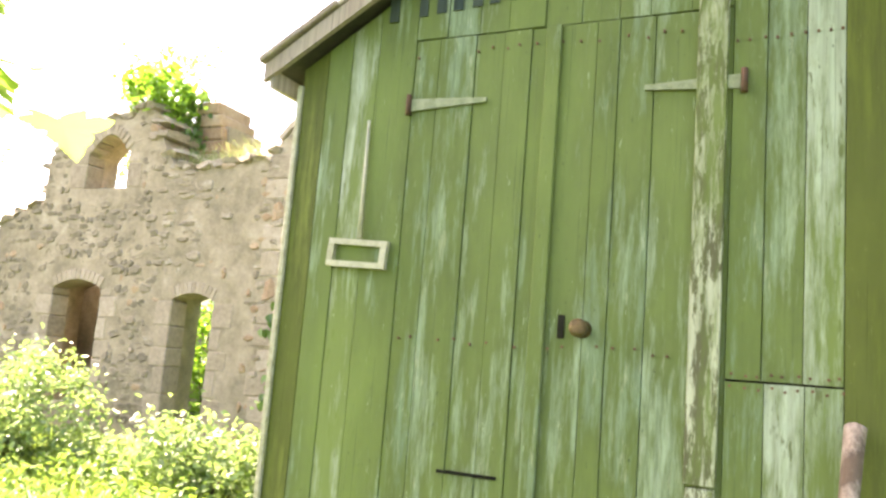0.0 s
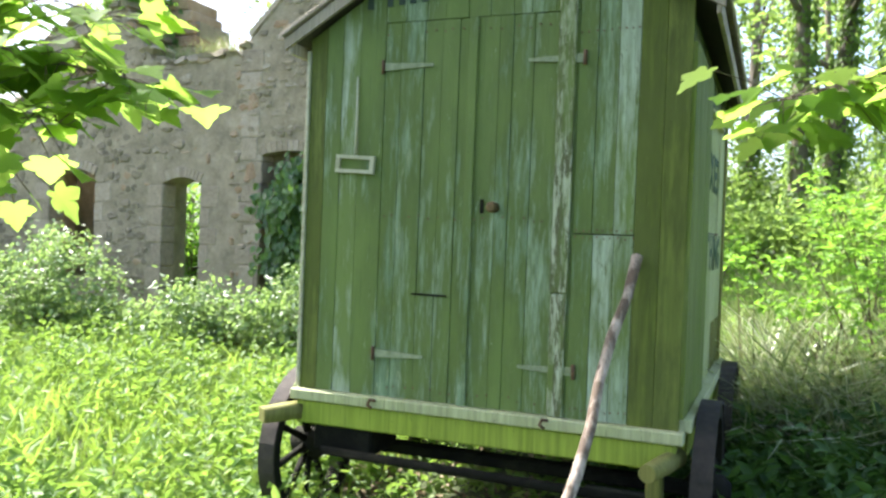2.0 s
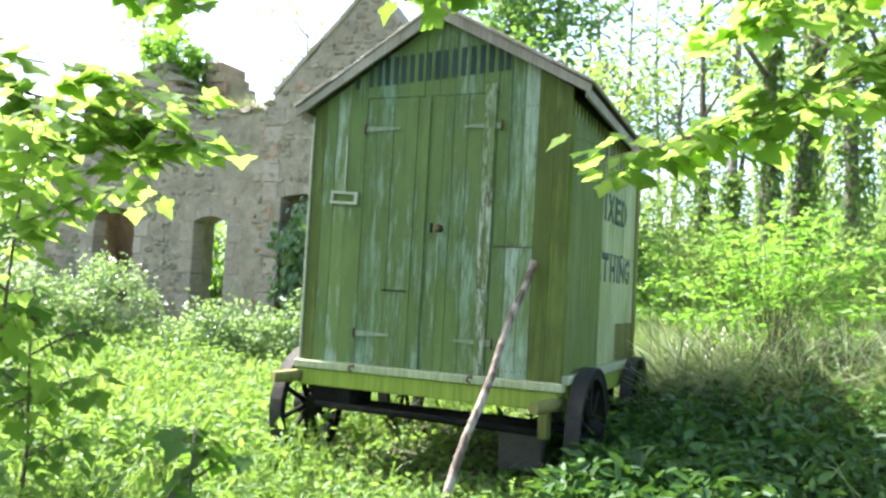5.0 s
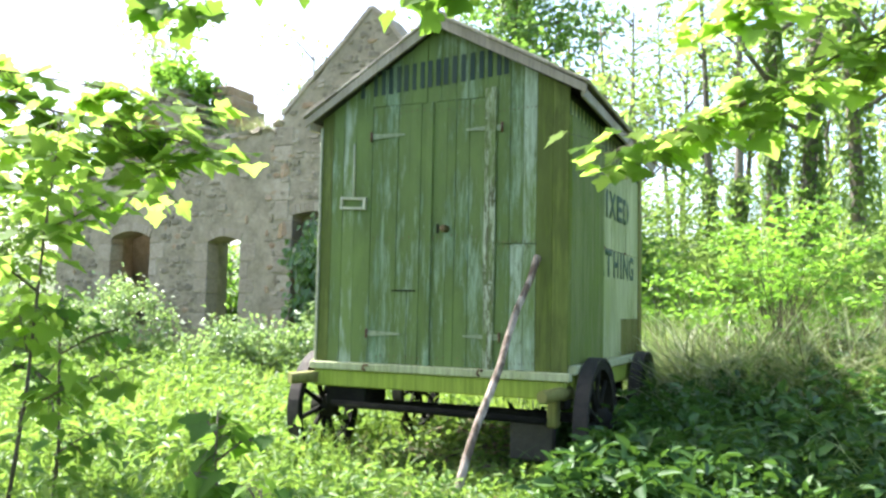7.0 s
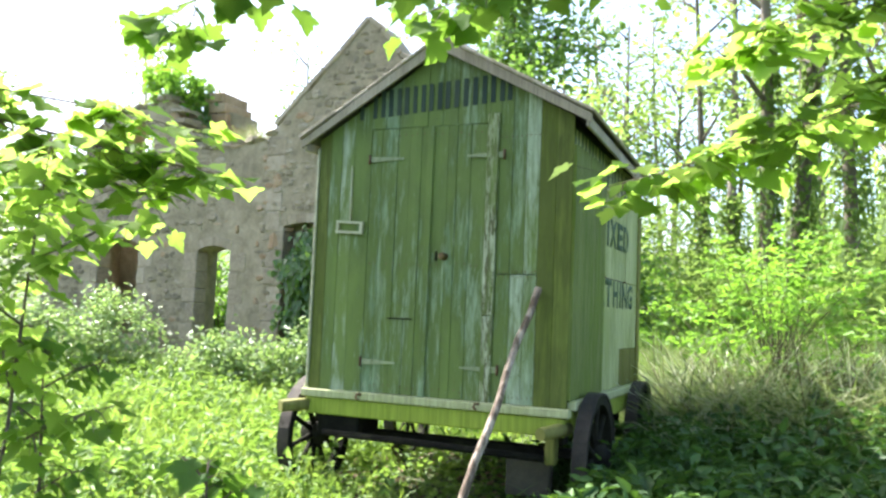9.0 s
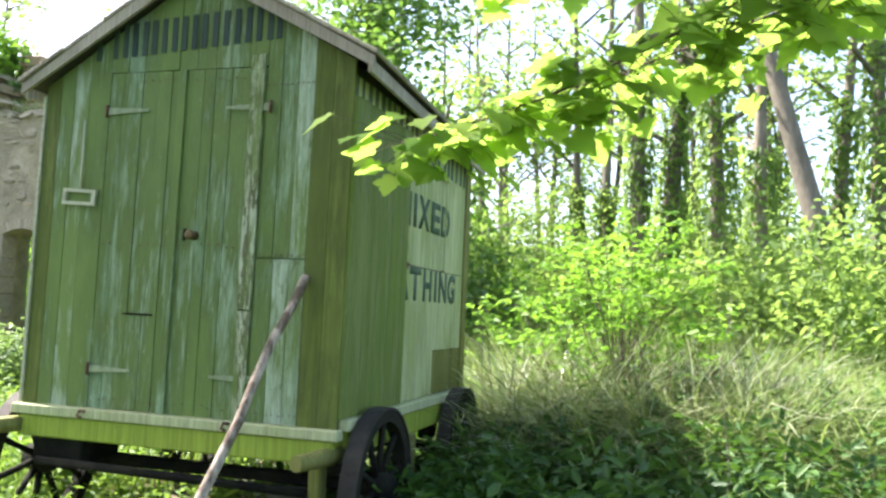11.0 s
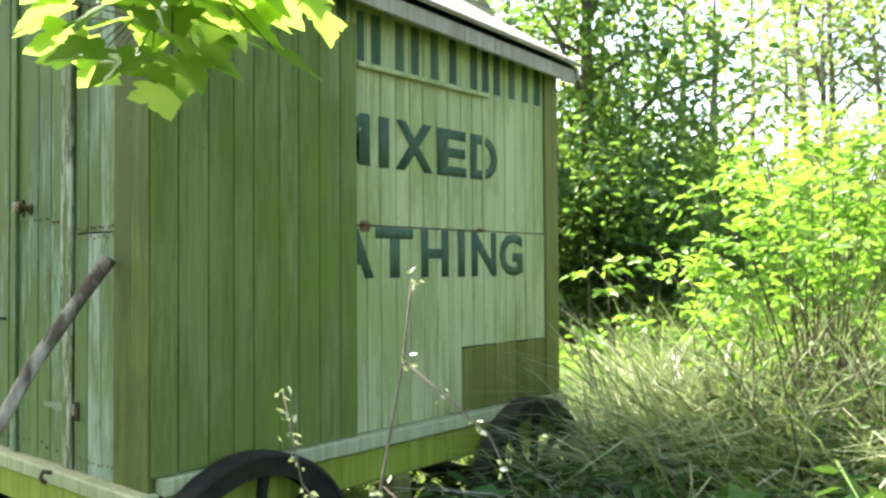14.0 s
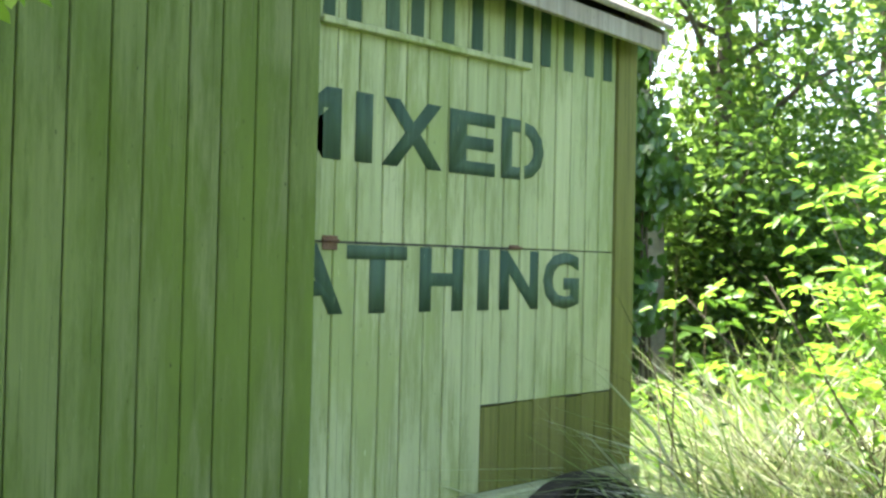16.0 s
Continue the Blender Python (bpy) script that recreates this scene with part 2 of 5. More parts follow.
M_STICK = speckled("grey_bark_stick", [(0.30, (0.10, 0.07, 0.045)), (0.46, (0.38, 0.31, 0.245)), (0.72, (0.62, 0.55, 0.47))], 16, 0.85, stretch=(1, 1, 0.35))
M_STONE = speckled("rubble_stone", [(0.18, (0.125, 0.108, 0.070)), (0.42, (0.235, 0.198, 0.125)), (0.62, (0.32, 0.275, 0.185)), (0.85, (0.44, 0.40, 0.30))], 3.5, 0.9, 0.6, 0.02)
M_RED = speckled("reddish_stone", [(0.2, (0.24, 0.155, 0.08)), (0.5, (0.33, 0.235, 0.135)), (0.8, (0.40, 0.32, 0.21))], 3.5, 0.9, 0.6, 0.02)
M_DRESSED = speckled("dressed_sandstone", [(0.2, (0.20, 0.165, 0.105)), (0.5, (0.30, 0.25, 0.165)), (0.8, (0.40, 0.345, 0.25))], 4.0, 0.88, 0.35, 0.01)
M_MORTAR = speckled("crumbling_mortar", [(0.25, (0.15, 0.128, 0.080)), (0.42, (0.24, 0.205, 0.128)), (0.58, (0.32, 0.27, 0.175)), (0.8, (0.43, 0.385, 0.28))], 2.6, 0.95, 0.8, 0.03, False)
M_BARK = speckled("grey_brown_bark", [(0.25, (0.10, 0.085, 0.06)), (0.6, (0.20, 0.17, 0.125)), (0.85, (0.30, 0.265, 0.20))], 5, 0.9, 0.9, 0.03, stretch=(1, 1, 0.3))
M_TWIG = speckled("brown_twig_bark", [(0.3, (0.055, 0.045, 0.025)), (0.7, (0.13, 0.10, 0.06))], 20, 0.8)
M_SOIL = speckled("leaf_mould_and_moss", [(0.25, (0.035, 0.030, 0.016)), (0.45, (0.055, 0.075, 0.022)), (0.65, (0.085, 0.12, 0.035)), (0.85, (0.15, 0.15, 0.07))], 2.2, 0.95, 0.9, 0.05, False)
SYC = [(0.065, 0.140, 0.018), (0.100, 0.190, 0.022), (0.140, 0.235, 0.028), (0.180, 0.265, 0.036)]
M_SYCAMORE = leafy("sycamore_leaf", SYC, (0.46, 0.68, 0.11), 0.66, 0.6, "object", gloss=0.1)
# Darker copy of the sycamore leaf, with shade put into its tones.
M_SYC_DARK = leafy("shade_toned_sycamore_leaf", [(0.045, 0.110, 0.020), (0.070, 0.145, 0.026), (0.100, 0.180, 0.030)], (0.26, 0.46, 0.04), 0.52, 0.6, "object", gloss=0.12)
# Same shade-toned greens, for the added crown overhead.
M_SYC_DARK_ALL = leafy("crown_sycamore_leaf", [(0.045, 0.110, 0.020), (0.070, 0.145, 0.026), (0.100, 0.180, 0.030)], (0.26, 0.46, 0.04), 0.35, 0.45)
M_GRASS = leafy("fresh_grass", [(0.100, 0.190, 0.028), (0.140, 0.245, 0.036), (0.190, 0.300, 0.055), (0.250, 0.320, 0.095)], (0.44, 0.62, 0.08), 0.42, 0.5)
M_STRAW = leafy("dry_grass", [(0.09, 0.16, 0.030), (0.15, 0.215, 0.055), (0.26, 0.29, 0.12), (0.46, 0.43, 0.28)], (0.45, 0.46, 0.18), 0.32, 0.45, gloss=0.5)
# Weed leaf darkened beyond its own green; shade is put into the colour.
M_SHADE = leafy("shade_darkened_weed_leaf", [(0.018, 0.054, 0.011), (0.031, 0.082, 0.015), (0.049, 0.114, 0.021), (0.074, 0.146, 0.030)], (0.14, 0.28, 0.03), 0.28, 0.5, gloss=0.25)
M_TANGLE = leafy("dead_stem", [(0.06, 0.13, 0.025), (0.11, 0.19, 0.040), (0.19, 0.22, 0.085), (0.42, 0.38, 0.25)], (0.35, 0.38, 0.14), 0.3, 0.5)
M_FIELD = leafy("field_grass_blade", [(0.105, 0.190, 0.035), (0.160, 0.250, 0.055), (0.220, 0.300, 0.090), (0.330, 0.350, 0.170)], (0.42, 0.56, 0.12), 0.4, 0.5)
M_SEDGE = leafy("pale_sedge", [(0.09, 0.18, 0.04), (0.20, 0.29, 0.09), (0.42, 0.44, 0.28), (0.62, 0.61, 0.48)], (0.50, 0.56, 0.24), 0.3, 0.35, gloss=0.6)
M_HERB = leafy("nettle_and_dock_leaf", [(0.055, 0.125, 0.026), (0.090, 0.180, 0.034), (0.135, 0.230, 0.045), (0.190, 0.270, 0.085)], (0.36, 0.56, 0.07), 0.40, 0.5, gloss=0.28)
M_NETTLE = leafy("pale_nettle_leaf", [(0.075, 0.140, 0.040), (0.120, 0.200, 0.065), (0.175, 0.260, 0.105), (0.250, 0.320, 0.180)], (0.38, 0.56, 0.12), 0.40, 0.4, gloss=0.5)
M_ELDER = leafy("elder_leaf", [(0.085, 0.190, 0.024), (0.125, 0.250, 0.032), (0.170, 0.305, 0.048)], (0.33, 0.62, 0.05), 0.50, 0.45)
M_CROWN = leafy("woodland_leaf", [(0.050, 0.105, 0.024), (0.080, 0.150, 0.032), (0.115, 0.195, 0.042), (0.160, 0.235, 0.060)], (0.40, 0.58, 0.11), 0.55, 0.5)
M_CROWN_LIGHT = leafy("pale_far_leaf", [(0.085, 0.15, 0.035), (0.130, 0.20, 0.055), (0.185, 0.25, 0.085)], (0.32, 0.46, 0.10), 0.5, 0.5)
M_IVY = leafy("ivy_leaf", [(0.045, 0.110, 0.024), (0.075, 0.160, 0.034), (0.120, 0.220, 0.052)], (0.27, 0.48, 0.06), 0.46, 0.30, gloss=0.6)

# ---- ground ----
def build_ground():
    xs = np.concatenate([np.linspace(-320, -24, 18), np.linspace(-20, 20, 90), np.linspace(24, 320, 18)])
    ys = np.concatenate([np.linspace(-320, -14, 18), np.linspace(-10, 20, 80), np.linspace(22, 60, 20), np.linspace(75, 320, 12)])
    X, Y = np.meshgrid(xs, ys)
    Z = ground_z(X, Y)
    v = np.stack([X, Y, Z], -1).reshape(-1, 3)
    w = len(xs)
    f = [(j * w + i, j * w + i + 1, (j + 1) * w + i + 1, (j + 1) * w + i) for j in range(len(ys) - 1) for i in range(w - 1)]
    me = bpy.data.meshes.new("ground")
    me.from_pydata(v.tolist(), [], f)
    me.shade_smooth()
    me.materials.append(M_SOIL)
    tagged(new("ground", me), "mossy woodland ground with leaf mould and bare soil", "ground", kind="structure")


build_ground()

# ---- bathing hut on wheels ----
XL, XR, YB = -1.86, 0.0, 2.30
XC, EAVE, APEX, HALF = -0.915, 2.52, 3.17, 1.045
SLOPE = (APEX - EAVE) / HALF


def under_roof(x):
    return APEX - SLOPE * abs(x - XC) - 0.085 + 0.062 * max(0.0, x - XC) / HALF


def warp_roof(bm):
    """The roof has twisted: its right eave rides up at the front and sags at the back."""
    for v in bm.verts:
        f = max(0.0, v.co.x - XC) / HALF
        v.co.z += f * (0.07 - 0.10 * (v.co.y + 0.1) / (YB + 0.15))
    return bm


hut = thing("bathing_hut", (XC, 1.15, 0), "weathered green wooden bathing hut on spoked cart wheels", "bathing hut")


def board_front(parent, name, x0, x1, z0, z1, mat, y=0.0, thick=0.02, label="", gap=0.0008):
    """An upright board on the front, its top cut to the roof where z1 is None."""
    a, b = x0 + gap, x1 - gap
    jig = R.uniform(-0.0025, 0.0025)
    if z1 is None:
        pts = [(a, z0), (b, z0), (b, under_roof(b))]
        if a < XC < b:
            pts.append((XC, under_roof(XC)))
        pts.append((a, under_roof(a)))
    else:
        pts = [(a, z0 + R.uniform(0, 0.004)), (b, z0 + R.uniform(0, 0.004)), (b, z1), (a, z1)]
    bm = prism(pts, y + jig, y + jig + thick)
    bmesh.ops.bevel(bm, geom=[e for e in bm.edges if abs(e.verts[0].co.z - e.verts[1].co.z) > 0.05 and min(v.co.y for v in e.verts) < y + jig + 0.001], offset=0.0014, segments=1, affect="EDGES")
    return part(name, bm, mat, parent, label)


def board_side(parent, name, y0, y1, z0, z1, mat, x=0.0, thick=0.02, gap=0.0014):
    jig = R.uniform(-0.0015, 0.0015)
    bm = new_box(x - thick + jig, x + jig, y0 + gap, y1 - gap, z0, z1)
    bmesh.ops.bevel(bm, geom=[e for e in bm.edges if abs(e.verts[0].co.z - e.verts[1].co.z) > 0.05 and min(v.co.x for v in e.verts) > x + jig - 0.001], offset=0.0034, segments=1, affect="EDGES")
    return part(name, bm, mat, parent)


def splits(a, b, n, jitter=0.12):
    w = (b - a) / n
    return [a] + [a + w * i + R.uniform(-jitter, jitter) * w for i in range(1, n)] + [b]


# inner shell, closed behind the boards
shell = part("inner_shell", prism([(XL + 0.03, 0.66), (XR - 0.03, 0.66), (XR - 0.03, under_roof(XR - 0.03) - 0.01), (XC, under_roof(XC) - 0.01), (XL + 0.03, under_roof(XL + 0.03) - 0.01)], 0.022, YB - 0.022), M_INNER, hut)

# front wall: boards beside the doors and in the gable
front = part("front_wall", new_box(XL + 0.02, XR - 0.02, 0.0195, 0.024, 0.70, 2.50), M_INNER, hut, "upright tongued boards with mossy green paint")
SILL_Z = 0.745
DOOR_TOP = 2.555
left_edges = [XL, -1.765, -1.675, -1.575, -1.44]
for i, (a, b) in enumerate(zip(left_edges, left_edges[1:])):
    board_front(front, "board", a, b, SILL_Z, None, [M_OLIVE, M_FRONT, M_PALE, M_FRONT][i])
g_edges = splits(-1.44, -0.485, 9)
for a, b in zip(g_edges, g_edges[1:]):
    board_front(front, "board", a, b, DOOR_TOP + 0.004, None, M_FRONT)
for a, b, m in ((-0.485, -0.40, M_FRONT), (-0.40, -0.305, M_FRONT), (-0.305, -0.215, M_PALE)):
    board_front(front, "board", a, b, 1.568, None, m)
for a, b, m in ((-0.485, -0.392, M_FRONT), (-0.392, -0.30, M_PALE), (-0.30, -0.215, M_PALE)):
    board_front(front, "short_board", a, b, SILL_Z, 1.562, m, y=-0.004, label="short replaced board")
for a, b in ((-0.215, -0.105), (-0.105, 0.004)):
    board_front(front, "corner_board", a, b, SILL_Z, None, M_OLIVE, y=-0.006, label="broad olive green corner board")


def door_leaf(x0, x1, n, seed_mats, side):
    leaf = part("door", new_box(x0 + 0.004, x1 - 0.004, 0.016, 0.024, SILL_Z + 0.004, DOOR_TOP), M_INNER, hut, "closed boarded door leaf with flaking green paint")
    es = splits(x0, x1, n, 0.22)
    for i, (a, b) in enumerate(zip(es, es[1:])):
        m = seed_mats[i % len(seed_mats)]
        if side < 0 and i == 2:
            board_front(leaf, "board", a, b, SILL_Z, 1.248, M_FRONT, y=-0.002)
            board_front(leaf, "board", a, b, 1.254, DOOR_TOP, m, y=0.001)
        else:
            board_front(leaf, "board", a, b, SILL_Z, DOOR_TOP, m, y=0.001)
    for z in (2.345, 0.955):
        xa = x0 - 0.005 if side < 0 else x1 + 0.03
        xb = xa + 0.26 * (1 if side < 0 else -1)
        pts = [(xa, z - 0.022), (xb, z - 0.008), (xb, z + 0.006), (xa, z + 0.018)]
        strap = part("strap_hinge", prism(pts if side < 0 else pts[::-1], -0.009, -0.002), M_IRON, leaf, "tapered iron strap hinge")
        knuckle = bmesh.new()
        tube(knuckle, [(xa, -0.012, z - 0.035), (xa, -0.012, z + 0.03)], [0.009, 0.009], 8)
        part("hinge_pin", knuckle, M_RUST, leaf)
    return leaf


left_door = door_leaf(-1.44, -0.975, 5, [M_FRONT], -1)
right_door = door_leaf(-0.975, -0.485, 5, [M_FRONT], 1)
part("cover_strip", new_box(-1.005, -0.96, -0.014, -0.001, SILL_Z, DOOR_TOP, bevel=0.003), M_FRONT, left_door, "upright strip over the joint of the doors")
trim = new_box(-0.575, -0.497, -0.016, -0.002, 1.30, 2.62, bevel=0.003)
part("door_trim", trim, M_TRIM, right_door, "pale trim board with peeling paint")
part("door_trim", new_box(-0.570, -0.50, -0.012, -0.002, SILL_Z, 1.295, bevel=0.003), M_TRIM, right_door)
knob_bm = bmesh.new()
tube(knob_bm, [(-0.853, 0.0, 1.673), (-0.853, -0.012, 1.673), (-0.853, -0.03, 1.673), (-0.853, -0.045, 1.673), (-0.853, -0.058, 1.673), (-0.853, -0.062, 1.673)], [0.026, 0.012, 0.012, 0.026, 0.024, 0.012], 14)
part("door_knob", knob_bm, M_BRASS, right_door, "tarnished round brass knob")
part("keyhole_plate", new_box(-0.925, -0.905, -0.004, 0.0, 1.645, 1.71, bevel=0.002), M_WHEEL, right_door)
part("flap_edge", new_box(-1.255, -1.075, -0.007, -0.001, 1.247, 1.256), M_WHEEL, left_door)

nail = to_mesh("nail", tube(bmesh.new(), [(0, -0.004, 0), (0, 0.006, 0)], [0.0042, 0.0042], 6), M_RUST)
for x in [-0.47 + 0.031 * i for i in range(9)]:
    for z in (1.582, 1.548, 0.79, 2.46):
        ob = new("nail", nail)
        ob.location = (x + R.uniform(-0.006, 0.006), -0.003, z + R.uniform(-0.005, 0.005))
        attach(ob, front)
for x in [-1.42 + 0.047 * i for i in range(20)]:
    for z in (0.80, 2.50, 1.62):
        if R.random() < 0.7:
            ob = new("nail", nail)
            ob.location = (x + R.uniform(-0.01, 0.01), -0.001, z + R.uniform(-0.01, 0.01))
            attach(ob, left_door if x < -0.975 else right_door)

# letter box and rod on the left of the doors
lb = part("letter_box_frame", prism([(-1.685, 1.835), (-1.475, 1.825), (-1.470, 1.905), (-1.680, 1.918)], -0.006, -0.001), M_FRONT, hut, "small white-painted letter box frame")
for pts in ([(-1.685, 1.832), (-1.475, 1.822), (-1.475, 1.840), (-1.685, 1.850)], [(-1.680, 1.902), (-1.470, 1.890), (-1.470, 1.908), (-1.680, 1.920)],
            [(-1.685, 1.850), (-1.663, 1.849), (-1.660, 1.901), (-1.682, 1.902)], [(-1.497, 1.841), (-1.475, 1.840), (-1.472, 1.890), (-1.494, 1.891)]):
    part("frame_bar", prism(pts, -0.024, -0.006), M_WHITE, lb)
rod = bmesh.new()
tube(rod, [(-1.582, -0.012, 2.30), (-1.578, -0.014, 2.10), (-1.575, -0.016, 1.92)], [0.005, 0.006, 0.008], 6)
part("bell_rod", rod, M_WHITE, hut, "thin white rod above the letter box")

# the painted name, as plain upright bars
NAME_STROKES = (1, 1, 2, 2, 1, 2, 2, 1, 2, 2, 2)
NAME_WIDTHS = (0.075, 0.03, 0.09, 0.09, 0.03, 0.09, 0.09, 0.035, 0.10, 0.095, 0.085)
x, gap = -1.545, (1.128 - sum(NAME_WIDTHS)) / 10
for strokes, wdt in zip(NAME_STROKES, NAME_WIDTHS):
    stroke = wdt if strokes == 1 and wdt < 0.05 else 0.033
    for k in range(strokes):
        xa = x + k * (wdt - stroke)
        zb = 2.628 + 0.066 * (xa + 1.545)
        part("lettering_bar", new_box(xa, xa + stroke, -0.0062, -0.0032, zb, zb + 0.188), M_LETTER_FRONT, front, "dark painted lettering bar")
    x += wdt + gap

# right side wall
side = part("side_wall", new_box(-0.024, -0.0195, 0.02, YB - 0.02, 0.74, 2.46), M_INNER, hut, "boarded side wall, cream paint with dark lettering")
es = splits(0.60, 2.195, 19, 0.06)
for a, b in zip(es, es[1:]):
    zb = 0.795
    if (a + b) / 2 > 1.49:
        board_side(side, "bare_board", a, b, zb, 1.078 + R.uniform(-0.006, 0.006), M_BARE)
        board_side(side, "board", a, b, 1.084, 1.607, M_CREAM)
    else:
        board_side(side, "board", a, b, zb, 1.607, M_CREAM)
    board_side(side, "board", a, b, 1.612, 2.50, M_CREAM)
es = splits(0.004, 0.60, 7, 0.05)
for a, b in zip(es, es[1:]):
    board_side(side, "board", a, b, 0.795, 2.50, M_CREAM)
es = splits(-0.002, 0.868, 9, 0.08)
for a, b in zip(es, es[1:]):
    board_side(side, "cover_board", a, b, 0.795, 2.392 + R.uniform(-0.004, 0.004), M_SIDE, x=0.022, thick=0.02)
part("corner_post", new_box(-0.02, 0.012, 2.195, YB + 0.01, 0.70, 2.50, bevel=0.003), M_BARE, side, "bare weathered corner board")
part("drip_ledge", new_box(0.0, 0.028, 0.875, 1.71, 2.232, 2.252, bevel=0.003), M_CREAM, side, "narrow ledge over the hatch")
part("hatch_edge", new_box(-0.002, 0.006, 1.683, 1.70, 1.612, 2.232), M_CREAM, side)
part("hatch_gap", new_box(-0.004, 0.0018, 0.87, 1.69, 1.6055, 1.6125), M_INNER, side)
for y in (0.925, 1.665):
    h = part("hatch_hinge", new_box(0.001, 0.005, y - 0.026, y + 0.026, 1.585 if y < 1 else 1.607, 1.627 if y < 1 else 1.622, bevel=0.0015), M_RUST, side, "rusty butt hinge")
    k = bmesh.new()
    tube(k, [(0.008, y - 0.028, 1.612), (0.008, y + 0.028, 1.612)], [0.005, 0.005], 8)
    part("hinge_pin", k, M_RUST, side)


def letter(ch, y0, y1, z0, z1, weight):
    """One painted letter on the side wall, from the built-in font."""
    cu = bpy.data.curves.new("letter", "FONT")
    cu.body, cu.size, cu.offset, cu.extrude, cu.resolution_u = ch, 1.0, weight, 0.0, 3
    ob = new("letter", cu)
    me = bpy.data.meshes.new_from_object(ob.evaluated_get(bpy.context.evaluated_depsgraph_get()))
    bpy.data.objects.remove(ob)
    bm = bmesh.new()
    bm.from_mesh(me)
    bmesh.ops.remove_doubles(bm, verts=bm.verts, dist=0.0005)
    r = bmesh.ops.extrude_face_region(bm, geom=bm.faces[:])
    bmesh.ops.translate(bm, vec=(0, 0, 0.1), verts=[v for v in r["geom"] if isinstance(v, bmesh.types.BMVert)])
    xs, ys = [v.co.x for v in bm.verts], [v.co.y for v in bm.verts]
    for v in bm.verts:
        u, w = (v.co.x - min(xs)) / (max(xs) - min(xs)), (v.co.y - min(ys)) / (max(ys) - min(ys))
        v.co = (0.0006 + 0.02 * v.co.z, y0 + u * (y1 - y0), z0 + w * (z1 - z0))
    part("painted_letter", bm, M_LETTER, side)


for ch, a, b in (("M", 0.70, 0.955), ("I", 1.005, 1.065), ("X", 1.10, 1.335), ("E", 1.365, 1.565), ("D", 1.595, 1.80)):
    letter(ch, a, b, 1.848, 2.055, 0.035)
for ch, a, b in (("B", 0.56, 0.74), ("A", 0.765, 0.975), ("T", 0.985, 1.205), ("H", 1.255, 1.435), ("I", 1.50, 1.55), ("N", 1.60, 1.785), ("G", 1.81, 2.0)):
    letter(ch, a, b, 1.40, 1.603, 0.035)
for a, b in ((0.02, 0.05), (0.10, 0.13), (0.19, 0.33), (0.38, 0.52), (0.57, 0.60), (0.68, 0.83), (0.885, 0.925), (0.965, 1.155), (1.20, 1.375), (1.45, 1.50), (1.60, 1.735), (1.775, 1.945), (2.01, 2.165)):
    for y0, y1 in (((a, b),) if b - a < 0.06 else ((a, a + 0.05), (b - 0.05, b))):
        if y0 > 0.87:
            part("lettering_bar", new_box(0.0006, 0.0030, y0, y1, 2.262, 2.462), M_LETTER, side, "dark painted lettering bar")
        else:
            part("lettering_bar", new_box(0.0006, 0.0030, y0, y1, 2.396, 2.50), M_LETTER, side, "dark painted lettering bar")

# left side and back, plain boards
lw = part("left_wall", new_box(XL + 0.0195, XL + 0.024, 0.02, YB - 0.02, 0.74, 2.46), M_INNER, hut)
es = splits(0.0, YB, 16, 0.06)
for a, b in zip(es, es[1:]):
    part("board", new_box(XL, XL + 0.02, a + 0.003, b - 0.003, 0.76, 2.50), M_CREAM, lw)
bw = part("back_wall", new_box(XL + 0.02, XR - 0.02, YB - 0.024, YB - 0.0195, 0.74, 2.46), M_INNER, hut)
es = splits(XL, XR - 0.02, 14, 0.06)
for a, b in zip(es, es[1:]):
    board_front(bw, "board", a, b, 0.76, None, M_BARE, y=YB - 0.02)
# Added strip; its pale colour stands for sunlight on the left edge.
part("edge_strip", new_box(XL - 0.014, XL + 0.006, -0.012, 0.03, 0.75, 2.44, bevel=0.003), M_WHITE, hut, "thin strip along the corner, coloured pale for the sunlit edge")

# roof of lapped boards
roof = part("roof", warp_roof(prism([(XC - HALF + 0.02, EAVE - 0.045), (XC, APEX - 0.033), (XC + HALF - 0.02, EAVE - 0.045), (XC + HALF - 0.02, EAVE - 0.055), (XC, APEX - 0.048), (XC - HALF + 0.02, EAVE - 0.055)], -0.08, YB + 0.04)), M_INNER, hut, "low pitched roof of grey weathered boards")
ang = math.atan(SLOPE)
length = HALF / math.cos(ang)
for s in (-1, 1):
    n = 8
    for i in range(n):
        d0, d1 = length * i / n - 0.004, length * (i + 1) / n + 0.02
        m = Matrix.Translation((XC, 0, APEX - 0.004)) @ Matrix.Rotation(s * (ang - 0.012), 4, "Y")
        y0, y1 = -0.10 + R.uniform(-0.012, 0.012), YB + 0.05 + R.uniform(-0.02, 0.01)
        part("roof_board", warp_roof(new_box(d0 if s > 0 else -d1, d1 if s > 0 else -d0, y0, y1, -0.026, -0.006 + 0.003 * R.random(), bevel=0.004, m=m)), M_ROOF, roof)
    # barge boards at both ends
    for yb in (-0.088, YB + 0.022):
        bm = prism([(XC, APEX - 0.028), (XC + s * HALF, EAVE - 0.028), (XC + s * HALF, EAVE - 0.085), (XC, APEX - 0.110)], yb, yb + 0.02)
        part("barge_board", warp_roof(bm), M_ROOF, roof, "pale barge board along the gable")
    part("eave_board", warp_roof(new_box(XC + s * (HALF - 0.025) - 0.01, XC + s * (HALF - 0.025) + 0.01, -0.075, YB + 0.03, EAVE - 0.105, EAVE - 0.035, bevel=0.003)), M_ROOF, roof, "thin board along the eave")
